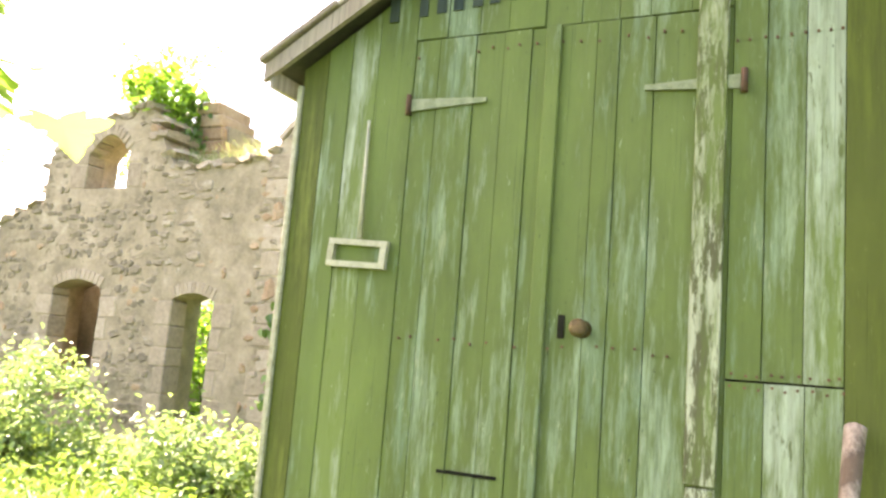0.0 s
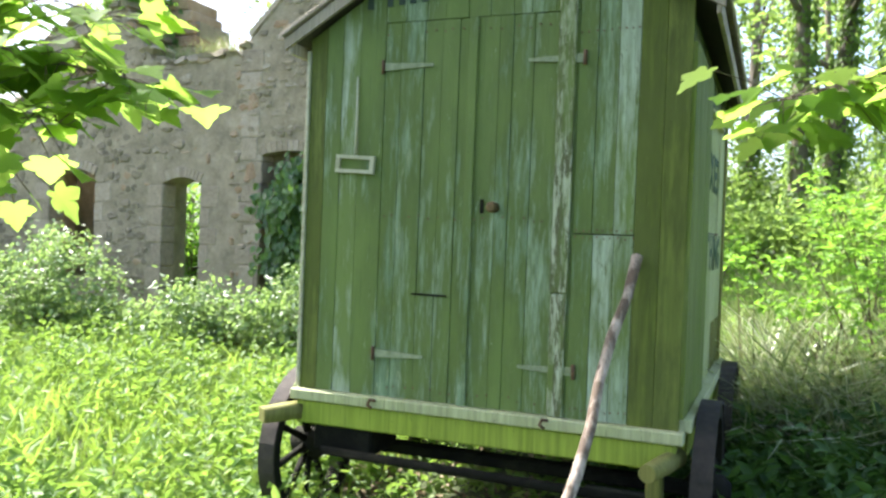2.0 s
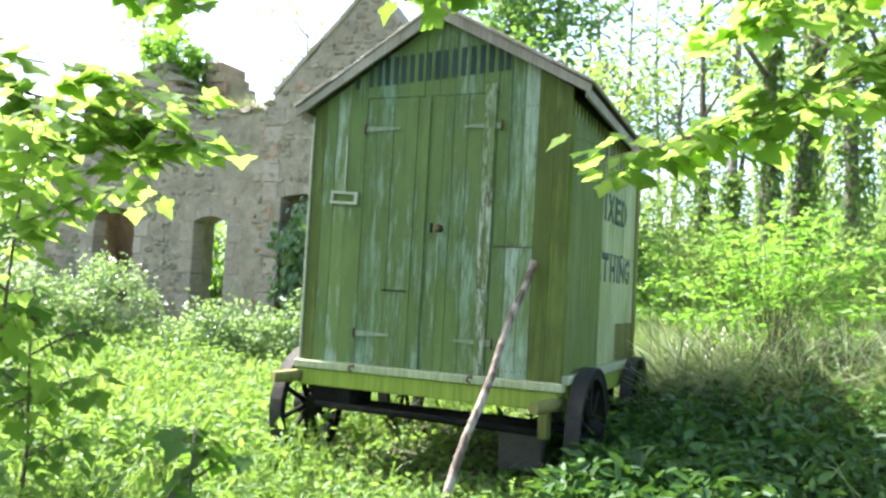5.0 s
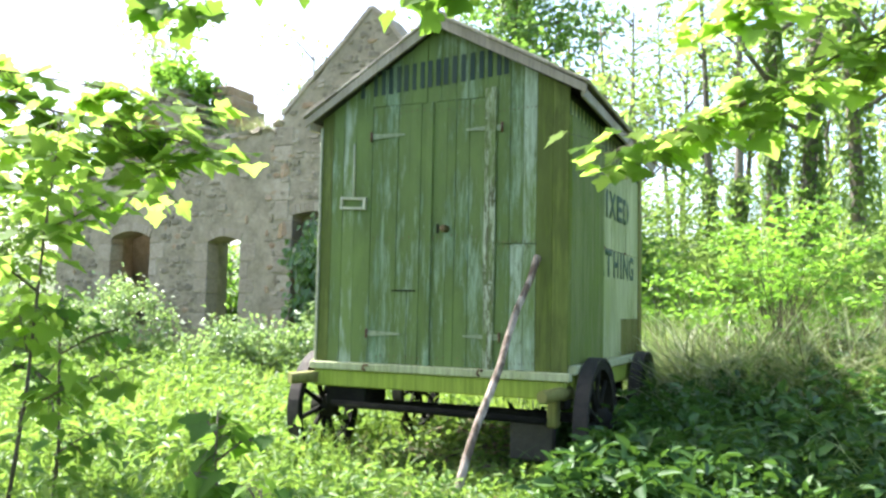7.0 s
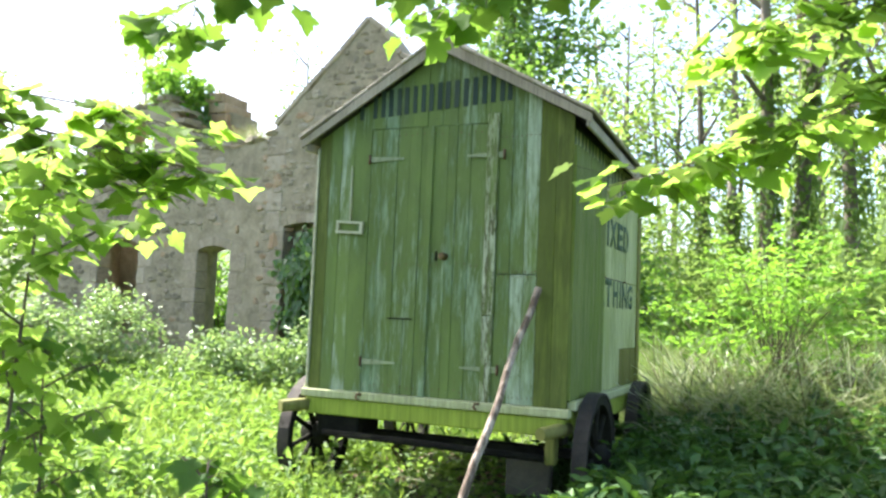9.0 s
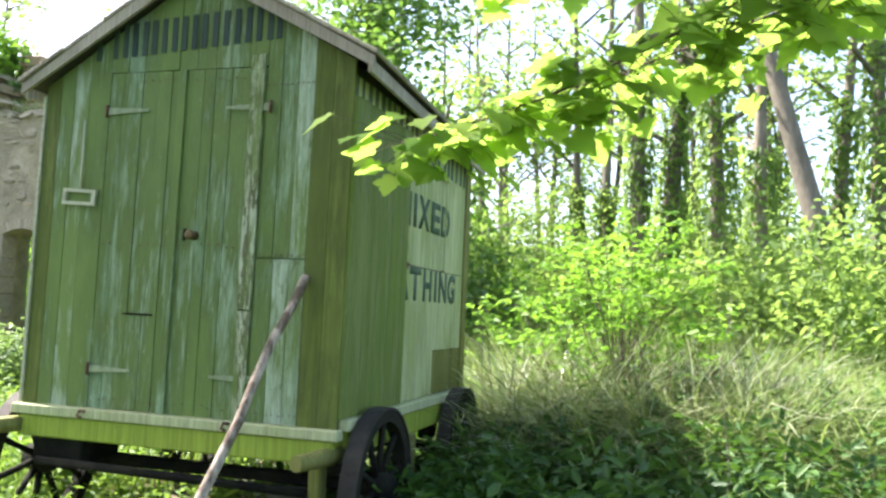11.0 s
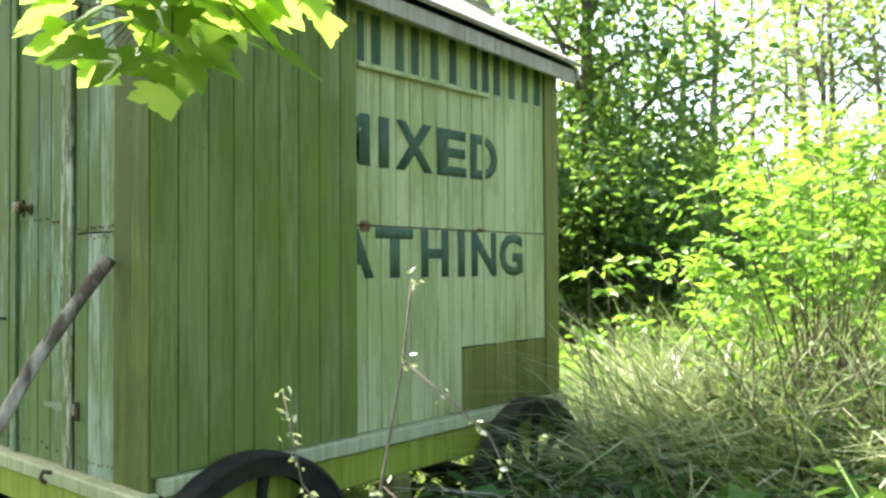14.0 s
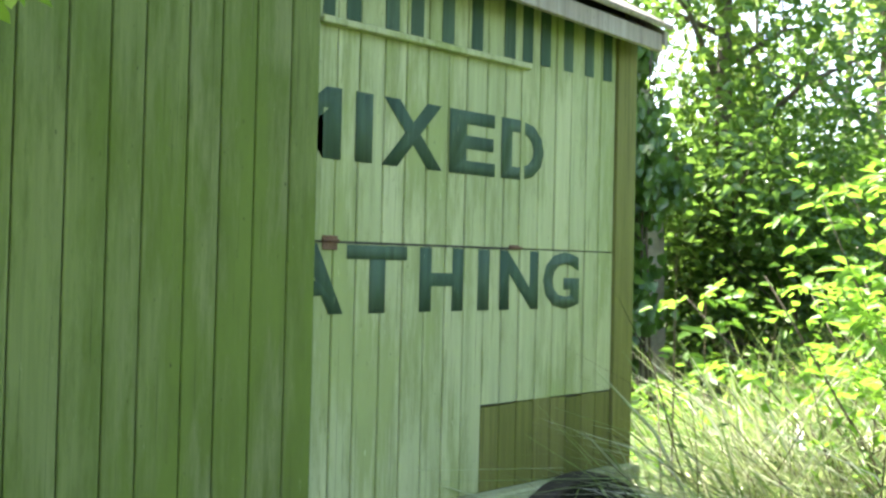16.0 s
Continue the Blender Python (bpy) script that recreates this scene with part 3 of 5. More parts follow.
part("ridge_board", prism([(XC - 0.09, APEX - 0.045), (XC, APEX + 0.012), (XC + 0.09, APEX - 0.045), (XC + 0.085, APEX - 0.058), (XC, APEX - 0.004), (XC - 0.085, APEX - 0.058)], -0.105, YB + 0.05), M_ROOF, roof)

# sills, beams, under-carriage
part("front_sill", new_box(XL - 0.02, XR + 0.03, -0.055, 0.02, 0.692, 0.745, bevel=0.006), M_SILL, hut, "pale mossy sill board")
part("front_beam", new_box(XL + 0.01, XR + 0.0, -0.035, 0.06, 0.575, 0.69, bevel=0.008), M_BEAM, hut, "bright yellow-green front beam")
part("side_sill", new_box(-0.01, 0.055, 0.02, YB + 0.02, 0.735, 0.792, bevel=0.006), M_SILL, hut, "pale mossy sill board")
part("side_beam", new_box(-0.06, 0.03, 0.065, YB, 0.60, 0.733, bevel=0.008), M_BEAM, hut)
part("side_sill", new_box(XL - 0.05, XL + 0.01, 0.02, YB + 0.02, 0.70, 0.757, bevel=0.006), M_SILL, hut)
part("side_beam", new_box(XL - 0.02, XL + 0.07, 0.065, YB, 0.58, 0.698, bevel=0.008), M_BEAM, hut)
part("floor", new_box(XL + 0.07, XR - 0.06, 0.06, YB - 0.02, 0.63, 0.66), M_INNER, hut)
WHEELS = [(XL - 0.10, 0.30, 0.43), (XR + 0.11, 0.31, 0.41), (XL - 0.10, 1.88, 0.42), (XR + 0.10, 1.92, 0.42)]


def wheel(x, y, r):
    zc = gz(x, y) + r - 0.02
    w = part("wheel", tube(bmesh.new(), [(x - 0.10, y, zc), (x - 0.08, y, zc), (x + 0.06, y, zc), (x + 0.10, y, zc)], [0.05, 0.075, 0.085, 0.05], 14), M_WHEEL, hut, "spoked wooden cart wheel, dark and rotting")
    for nm, r0, r1, hw, mat in (("rim", r - 0.075, r - 0.012, 0.038, M_WHEEL), ("tyre", r - 0.0118, r, 0.045, M_TYRE)):
        bm = bmesh.new()
        rings = []
        N = 36
        for k in range(N):
            a = 2 * math.pi * k / N
            rings.append([bm.verts.new((x + dx, y + rr * math.cos(a), zc + rr * math.sin(a))) for dx, rr in ((-hw, r0), (hw, r0), (hw, r1), (-hw, r1))])
        for k in range(N):
            A, B = rings[k], rings[(k + 1) % N]
            for j in range(4):
                bm.faces.new((A[j], A[(j + 1) % 4], B[(j + 1) % 4], B[j]))
        bmesh.ops.recalc_face_normals(bm, faces=bm.faces)
        part(nm, bm, mat, w)
    for k in range(10):
        a = 2 * math.pi * (k + 0.3) / 10
        c, s = math.cos(a), math.sin(a)
        part("spoke", tube(bmesh.new(), [(x, y + 0.06 * c, zc + 0.06 * s), (x, y + 0.5 * r * c, zc + 0.5 * r * s), (x, y + (r - 0.07) * c, zc + (r - 0.07) * s)], [0.022, 0.018, 0.020], 6), M_WHEEL, w)


for wx, wy, wr in WHEELS:
    wheel(wx, wy, wr)
for y in (0.28, 1.88):
    z = gz(0, y) + 0.41
    part("axle_beam", new_box(XL - 0.02, XR + 0.05, y - 0.04, y + 0.04, z - 0.03, z + 0.03, bevel=0.01), M_WHEEL, hut, "heavy dark axle beam")
    for x in (XL + 0.10, XR - 0.12):
        part("axle_block", new_box(x - 0.05, x + 0.05, y - 0.07, y + 0.07, z + 0.05, 0.60, bevel=0.008), M_WHEEL, hut)
part("cross_bar", tube(bmesh.new(), [(XL + 0.18, -0.06, 0.46), (-0.9, -0.07, 0.455), (-0.12, -0.05, 0.44)], [0.022, 0.024, 0.022], 8), M_WHEEL, hut, "thin bar hung below the front beam")
part("bracket", new_box(XL + 0.10, XL + 0.42, -0.01, 0.30, 0.44, 0.575, bevel=0.01), M_WHEEL, hut)
part("bracket", new_box(-0.12, -0.05, -0.04, 0.04, 0.40, 0.575, bevel=0.012), M_BARE, hut, "mossy timber bracket")
part("step_board", new_box(-0.42, -0.12, 0.12, 0.18, 0.16, 0.42, bevel=0.012), M_INNER, hut, "dark board hanging under the front")
part("prop", new_box(-0.04, 0.04, 1.05, 1.15, 0.20, 0.60, bevel=0.01), M_BARE, hut, "mossy upright prop")
part("shaft_stub", tube(bmesh.new(), [(-1.80, 0.06, 0.635), (-1.87, -0.06, 0.632), (-1.95, -0.19, 0.625)], [0.052, 0.052, 0.048], 4), M_BARE, hut, "sawn-off squared shaft")
part("shaft_stub", tube(bmesh.new(), [(0.0, 0.06, 0.622), (-0.04, -0.10, 0.618), (-0.085, -0.25, 0.612)], [0.042, 0.042, 0.038], 12, 0.06), M_BARE, hut, "sawn-off round shaft")
for x, z in ((-1.40, 0.712), (-0.55, 0.716)):
    part("ring_bolt", tube(bmesh.new(), [(x, -0.055, z + 0.02), (x - 0.02, -0.075, z + 0.025), (x - 0.03, -0.08, z), (x - 0.01, -0.07, z - 0.015)], [0.008] * 4, 6), M_RUST, hut, "rusty iron hook")

# the stick that leans on the hut
stick = bmesh.new()
top, base = Vector((-0.195, -0.045, 1.475)), Vector((-0.40, -0.94, gz(-0.4, -0.94) - 0.02))
pts = [base.lerp(top, i / 9) + Vector((0.012 * math.sin(i * 1.7), 0.010 * math.cos(i * 2.1), 0)) for i in range(10)]
tube(stick, pts, [0.027, 0.026, 0.025, 0.024, 0.025, 0.023, 0.022, 0.023, 0.021, 0.025], 10, 0.16)
tagged(part("leaning_stick", stick, M_STICK), "long barked branch leaning against the hut", "stick")

# ---- the ruin ----
FY = 5.9
TOPS = [(-11.42, 3.20), (-10.99, 3.45), (-10.57, 3.55), (-10.55, 4.22), (-10.27, 4.42), (-9.92, 4.60), (-9.52, 4.72), (-9.02, 4.72), (-8.82, 4.95),
        (-8.62, 4.75), (-8.37, 4.30), (-8.17, 3.98), (-7.77, 3.93), (-7.32, 4.00), (-6.87, 4.02), (-6.60, 3.98), (-6.50, 4.25), (-5.90, 4.84), (-5.35, 5.36), (-4.88, 5.84),
        (-4.65, 5.66), (-4.30, 5.22), (-3.80, 4.85), (-3.45, 4.2), (-3.15, 3.6), (-2.95, 3.0), (-2.85, 1.8), (-2.80, -0.2)]
HOLES = [(-10.12, -9.17, 0.75, 2.30, 0.12), (-7.93, -7.23, -0.2, 2.20, 0.09), (-6.25, -5.32, -0.2, 2.60, 0.06), (-9.79, -8.99, 3.68, 4.18, 0.28)]


def top_at(x):
    for (a, za), (b, zb) in zip(TOPS, TOPS[1:]):
        if a <= x <= b:
            return za + (zb - za) * (x - a) / max(b - a, 1e-6)
    return -1


def in_hole(x, z, grow=0.0):
    for x0, x1, z0, z1, rise in HOLES:
        if x0 - grow < x < x1 + grow and z > z0 - grow:
            c, h = (x0 + x1) / 2, (x1 - x0) / 2 + grow
            if z < z1 + grow + rise * max(0, 1 - ((x - c) / h) ** 2):
                return True
    return False


def outline_mesh(name, outlines, depth):
    """A flat sheet with holes, made thick."""
    cu = bpy.data.curves.new(name, "CURVE")
    cu.dimensions, cu.fill_mode, cu.extrude = "2D", "BOTH", depth / 2
    for o in outlines:
        s = cu.splines.new("POLY")
        s.points.add(len(o) - 1)
        for p, (x, z) in zip(s.points, o):
            p.co = (x, z, 0, 1)
        s.use_cyclic_u = True
    ob = new(name, cu)
    me = bpy.data.meshes.new_from_object(ob.evaluated_get(bpy.context.evaluated_depsgraph_get()))
    bpy.data.objects.remove(ob)
    bm = bmesh.new()
    bm.from_mesh(me)
    bmesh.ops.transform(bm, matrix=Matrix.Rotation(math.pi / 2, 4, "X"), verts=bm.verts)
    return bm


def hole_outline(x0, x1, z0, z1, rise):
    n = 8
    return [(x0, z0), (x1, z0)] + [(x1 + (x0 - x1) * i / n, z1 + rise * (1 - (2 * i / n - 1) ** 2)) for i in range(n + 1)]


ruin = thing("ruined_building", (-6.87, FY + 0.3, gz(-6.87, FY)), "roofless ruin of rubble stone with arched openings", "ruin")
rough_top = []
for (a, za), (b, zb) in zip(TOPS, TOPS[1:]):
    n = max(1, int(math.hypot(b - a, zb - za) / 0.16))
    for i in range(n):
        f = i / n
        rough_top.append((a + (b - a) * f + R.uniform(-0.02, 0.02), za + (zb - za) * f - 0.05 + R.uniform(-0.05, 0.05)))
bm = outline_mesh("wall", [[(-2.79, -0.3), (-11.42, -0.3)] + rough_top] + [hole_outline(*h) for h in HOLES], 0.55)
bmesh.ops.remove_doubles(bm, verts=bm.verts, dist=0.001)
bmesh.ops.translate(bm, vec=(0, FY + 0.30, 0), verts=bm.verts)
rwall = part("front_wall", bm, M_MORTAR, ruin, "tall broken wall of mortared rubble")
# end wall and back wall, low and broken, seen through the openings
for nm, pts, m in (("end_wall", [(0, -0.3), (4.2, -0.3), (4.2, 2.2), (3.4, 2.6), (2.0, 2.9), (1.0, 3.1), (0, 3.2)], Matrix.Translation((-11.42, FY + 0.58, 0)) @ Matrix.Rotation(math.pi / 2, 4, "Z")),):
    bm = prism(pts, -0.25, 0.25)
    bmesh.ops.transform(bm, matrix=m, verts=bm.verts)
    part(nm, bm, M_MORTAR, ruin)
part("inner_wall", new_box(-11.07, -8.87, FY + 1.1, FY + 1.5, -0.2, 3.0), M_MORTAR, ruin, "inner wall in deep shade")
part("inner_wall", new_box(-8.77, -8.52, FY + 0.56, FY + 1.1, -0.2, 3.2), M_MORTAR, ruin)
part("recess_back", new_box(-6.45, -5.1, FY + 0.34, FY + 0.56, -0.2, 2.9), M_MORTAR, ruin, "back of a blocked opening")
# chimney stump behind the upper window
stump = part("chimney_stump", new_box(-8.52, -7.92, FY + 0.72, FY + 1.45, 3.2, 4.7), M_MORTAR, ruin, "broken reddish chimney stump")
for i in range(9):
    w = 0.52 - 0.02 * i
    part("course", new_box(-8.62 + 0.02 * i + R.uniform(-.03, .03), -7.77 - 0.035 * i + R.uniform(-.03, .03), FY + 0.62, FY + 0.62 + 2 * w, 3.35 + i * 0.19, 3.53 + i * 0.19, bevel=0.02), M_RED, stump)


def stone_mesh(i):
    """An uneven lump with a blunt, slightly domed face."""
    bm = bmesh.new()
    n = R.choice((6, 7, 8))
    back, mid, face = [], [], []
    for k in range(n):
        t = 2 * math.pi * (k + R.uniform(-0.28, 0.28)) / n + 0.4
        c, d = math.cos(t), math.sin(t)
        r = 0.54 / max(abs(c), abs(d)) ** 0.72 * R.uniform(0.82, 1.06)
        back.append(bm.verts.new((c * r, 0.5, d * r)))
        mid.append(bm.verts.new((c * r, -0.30 + R.uniform(-0.06, 0.06), d * r)))
        face.append(bm.verts.new((c * r * 0.74, -0.48 + R.uniform(-0.10, 0.10), d * r * 0.74)))
    for p, q in ((back, mid), (mid, face)):
        for k in range(n):
            bm.faces.new((p[k], q[k], q[(k + 1) % n], p[(k + 1) % n]))
    bm.faces.new(face)
    bmesh.ops.recalc_face_normals(bm, faces=bm.faces)
    return bm


def stone_set(mat, n):
    return [to_mesh("stone", stone_mesh(i), mat) for i in range(n)]


STONES = stone_set(M_STONE, 12)
REDS = stone_set(M_RED, 5)
DRESSED = []
for i in range(4):
    bm = new_box(-0.5, 0.5, -0.5, 0.5, -0.5, 0.5, bevel=0.05)
    DRESSED.append(to_mesh("dressed_stone", bm, M_DRESSED))


def lay(name, meshes, x, z, w, h, proud, thick=0.12, parent=rwall, y=None):
    ob = new(name, R.choice(meshes))
    ob.matrix_basis = Matrix.LocRotScale(((x, (FY + 0.025 - proud + thick / 2) if y is None else y, z)), Euler((0, radians(R.uniform(-4, 4)), 0)), (w, thick, h))
    attach(ob, parent)
    return ob


# jambs and arches of dressed stone
for k, (x0, x1, z0, z1, rise) in enumerate(HOLES):
    z = max(z0, 0.1)
    s = 0
    while z < z1:
        h = min(R.uniform(0.24, 0.36), z1 - z)
        if h < 0.08:
            break
        for e, sx in ((x0, -1), (x1, 1)):
            w = (0.18 if s % 2 else 0.30) * R.uniform(0.9, 1.1)
            lay("jamb_stone", DRESSED, e + sx * (w / 2 - 0.02), z + h / 2, w, h - 0.012, 0.006, 0.30)
        z += h
        s += 1
    n = 11
    for i in range(n):
        u = (i + 0.5) / n
        x = x0 + (x1 - x0) * u
        zz = z1 + rise * (1 - (2 * u - 1) ** 2)
        ob = lay("arch_stone", DRESSED, x, zz + 0.06, (x1 - x0) / n * 0.97, 0.15, 0.012, 0.28)
        ob.rotation_euler = (0, -math.atan2(-4 * rise * (2 * u - 1), (x1 - x0)) * 1.0, 0)
# pier of larger squared stones
z = 0.2
while z < 3.9:
    h = R.uniform(0.24, 0.34)
    lay("pier_stone", DRESSED if R.random() < 0.6 else REDS, -6.43 + R.uniform(-0.03, 0.03), z + h / 2, R.uniform(0.24, 0.38), h - 0.015, 0.012, 0.2)
    z += h
# rubble, course by course; the stretch behind the brush line is joined
extra = []
laid = 0
z = 0.55
while z < 5.9:
    h = R.uniform(0.055, 0.135)
    x = -11.37 + R.uniform(0, 0.2)
    while x < -2.47:
        w = R.uniform(0.07, 0.25) * (1.35 if z > 3.0 and -8.27 < x < -7 else 1)
        cx, cz = x + w / 2, z + h / 2 + R.uniform(-0.025, 0.025)
        ok = all(cz + h / 2 < top_at(cx + d) + (0.06 if cx < -6.47 else -0.03) for d in (-w / 2.2, 0, w / 2.2)) and not any(in_hole(cx + d, cz + e, 0.17) for d in (-w / 2.2, 0, w / 2.2) for e in (-h / 2.2, h / 2.2)) and abs(cx + 6.90) > w / 2 + 0.12
        if ok and R.random() < 0.98:
            red = (-7.47 < cx < -6.57 and R.random() < 0.45) or R.random() < 0.05
            if laid < 300 and -8.27 < cx < -5.57 and cz > 1.2:
                lay("stone", REDS if red else STONES, cx, cz, w * R.uniform(0.94, 1.06), h * R.uniform(0.85, 1.15), R.uniform(-0.016, 0.022))
                laid += 1
            else:
                extra.append((cx, cz, w, h, red, R.uniform(-0.016, 0.022)))
        x += w
    z += h
bms = {False: bmesh.new(), True: bmesh.new()}
for cx, cz, w, h, red, proud in extra:
    me = R.choice(REDS if red else STONES)
    b0 = bmesh.new()
    b0.from_mesh(me)
    bmesh.ops.transform(b0, matrix=Matrix.LocRotScale((cx, FY + 0.025 - proud + 0.06, cz), None, (w * 1.0, 0.12, h * 1.02)), verts=b0.verts)
    tmp = bpy.data.meshes.new("tmp")
    b0.to_mesh(tmp)
    b0.free()
    bms[red].from_mesh(tmp)
    bpy.data.meshes.remove(tmp)
tagged(part("rubble", bms[False], M_STONE, rwall), kind="stuff")
tagged(part("rubble", bms[True], M_RED, rwall), kind="stuff")
# loose cap stones along the broken top and the coping of the gable
for (a, za), (b, zb) in zip(TOPS[:-4], TOPS[1:-4]):
    run = math.hypot(b - a, zb - za)
    gable = a >= -6.55
    n = max(1, round(run / (0.42 if gable else 0.30)))
    for i in range(n):
        f = (i + 0.5) / n
        ob = lay("cap_stone", DRESSED if gable else STONES, a + (b - a) * f, za + (zb - za) * f - 0.01, run / n * 1.03 if gable else R.uniform(0.22, 0.36), 0.075 if gable else R.uniform(0.10, 0.17), 0.04, 0.6, y=FY + 0.30)
        ob.rotation_euler = (0, -math.atan2(zb - za, b - a) if gable or abs(zb - za) < b - a else R.uniform(-0.2, 0.2), 0)


# ---- foliage makers ----
def leaf_mesh(name, P, D, N, length, width, mat, fold=0.25):
    """Many small leaves as one mesh: places P, pointing D, facing N."""
    P, D, N = (np.asarray(a, float) for a in (P, D, N))
    n = len(P)
    length, width = np.broadcast_to(length, n)[:, None], np.broadcast_to(width, n)[:, None]
    D = D / (np.linalg.norm(D, axis=1, keepdims=True) + 1e-9)
    S = np.cross(D, N)
    S /= np.linalg.norm(S, axis=1, keepdims=True) + 1e-9
    U = np.cross(S, D)
    c = [P, P + D * length * 0.32 + S * width * 0.5 + U * width * fold, P + D * length * 0.70 + S * width * 0.36 + U * width * fold * 0.5,
         P + D * length - U * length * 0.12, P + D * length * 0.70 - S * width * 0.36 + U * width * fold * 0.5, P + D * length * 0.32 - S * width * 0.5 + U * width * fold]
    V = np.stack(c, 1).reshape(-1, 3)
    base = (np.arange(n) * 6)[:, None]
    F = np.concatenate([base + np.array([[0, 1, 2, 3]]), base + np.array([[0, 3, 4, 5]])], 1).reshape(-1, 4)
    return quads(name, V, F, mat)


def quads(name, V, F, mat):
    me = bpy.data.meshes.new(name)
    me.vertices.add(len(V))
    me.vertices.foreach_set("co", np.asarray(V, np.float32).ravel())
    k = F.shape[1]
    me.loops.add(F.size)
    me.loops.foreach_set("vertex_index", F.astype(np.int32).ravel())
    me.polygons.add(len(F))
    me.polygons.foreach_set("loop_start", np.arange(0, F.size, k, dtype=np.int32))
    me.update(calc_edges=True)
    me.validate()
    me.materials.append(mat)
    return me


def blades(name, X, Y, h, w, bend, mat, z=None):
    """Grass: three-piece tapering blades that lean over."""
    n = len(X)
    Z = ground_z(X, Y) if z is None else z
    a = rng.uniform(0, 2 * np.pi, n)
    dx, dy = np.cos(a), np.sin(a)
    t = rng.uniform(0, 2 * np.pi, n)
    sx, sy = np.cos(t), np.sin(t)
    rows = []
    for f, g in ((0.0, 1.0), (0.4, 0.85), (0.75, 0.55), (1.0, 0.06)):
        off = bend * h * f ** 2
        zz = Z - 0.02 + h * (f - 0.35 * np.minimum(bend, 1.2) * f ** 3)
        for s in (-0.5, 0.5):
            rows.append(np.stack([X + dx * off + sx * w * g * s, Y + dy * off + sy * w * g * s, zz], 1))
    V = np.stack(rows, 1).reshape(-1, 3)
    b = (np.arange(n) * 8)[:, None]
    F = np.concatenate([b + np.array([[0, 1, 3, 2]]), b + np.array([[2, 3, 5, 4]]), b + np.array([[4, 5, 7, 6]])], 1).reshape(-1, 4)
    return quads(name, V, F, mat)


def stuff(name, me, label, category):
    return tagged(new(name, me), label, category, kind="stuff")


def scatter(n, x0, x1, y0, y1, keep=None, clump=0.0):
    X, Y = rng.uniform(x0, x1, n), rng.uniform(y0, y1, n)
    if clump:
        k = max(4, int(n * 0.02))
        cx, cy = rng.uniform(x0, x1, k), rng.uniform(y0, y1, k)
        i = rng.integers(0, k, n)
        m = rng.random(n) < 0.7
        X = np.where(m, cx[i] + rng.normal(0, clump, n), X)
        Y = np.where(m, cy[i] + rng.normal(0, clump, n), Y)
    ok = ~((X > XL - 0.05) & (X < XR + 0.05) & (Y > 0.05) & (Y < YB))
    if keep is not None:
        ok &= keep(X, Y)
    return X[ok], Y[ok]


def herb_patch(name, X, Y, h, leaves, size, mat, label, lift=0.0):
    """Low leafy plants: stems are lost among the leaves."""
    n = len(X)
    i = np.repeat(np.arange(n), leaves)
    f = rng.random(len(i)) ** 0.7
    a = rng.uniform(0, 2 * np.pi, len(i))
    r = 0.02 + 0.10 * rng.random(len(i)) * (1.2 - 0.6 * f)
    H = np.broadcast_to(h, n)[i]
    P = np.stack([X[i] + np.cos(a) * r, Y[i] + np.sin(a) * r, ground_z(X, Y)[i] + lift + H * f], 1)
    D = np.stack([np.cos(a), np.sin(a), rng.normal(0.1, 0.55, len(i))], 1)
    N = np.stack([rng.normal(0, 0.7, len(i)), rng.normal(0, 0.7, len(i)), np.ones(len(i))], 1)
    L = size * rng.uniform(0.6, 1.35, len(i))
    return stuff(name, leaf_mesh(name, P, D, N, L, L * rng.uniform(0.30, 0.55, len(i)), mat), label, "undergrowth")


def cloud(n, centre, radii, clumps, spread):
    """Points in loose clumps inside an uneven ellipsoid."""
    c = rng.normal(0, 1, (clumps, 3))
    c /= np.linalg.norm(c, axis=1, keepdims=True)
    c *= rng.random((clumps, 1)) ** 0.45
    c = c * np.asarray(radii) + np.asarray(centre)
    i = rng.integers(0, clumps, n)
    return c[i] + rng.normal(0, 1, (n, 3)) * spread, c


def leaves_at(name, P, size, mat, flat=0.7, ratio=0.6):
    n = len(P)
    D = rng.normal(0, 1, (n, 3)) * (1, 1, 0.5) + (0, 0, -0.15)
    N = rng.normal(0, flat, (n, 3)) + (0, 0, 1)
    L = size * rng.uniform(0.6, 1.4, n)
    return leaf_mesh(name, P, D, N, L, L * ratio, mat)


# ---- meadow and undergrowth ----
X, Y = scatter(30000, -10, -1.2, -4.2, 5.6, lambda x, y: y > -3.2 - 0.4 * (x + 1.2) * 0 - 1.0, 0.35)
stuff("meadow_grass", blades("meadow_grass", X, Y, rng.uniform(0.16, 0.42, len(X)), rng.uniform(0.006, 0.014, len(X)), rng.uniform(0.2, 0.9, len(X)), M_GRASS), "lush sunlit meadow grass beside the hut", "grass")
X, Y = scatter(3000, -8, -1.4, -3.5, 4.5, None, 0.28)
herb_patch("meadow_herbs", X, Y, rng.uniform(0.12, 0.46, len(X)), 15, 0.074, M_HERB, "broad-leaved docks and nettles in the meadow")
X, Y = scatter(1500, -6, -1.5, -3.5, 3.0, None, 0.3)
stuff("broad_blades", blades("broad_blades", X, Y, rng.uniform(0.28, 0.55, len(X)), rng.uniform(0.02, 0.035, len(X)), rng.uniform(0.3, 0.9, len(X)), M_GRASS), "broad strap leaves in the meadow", "plants")
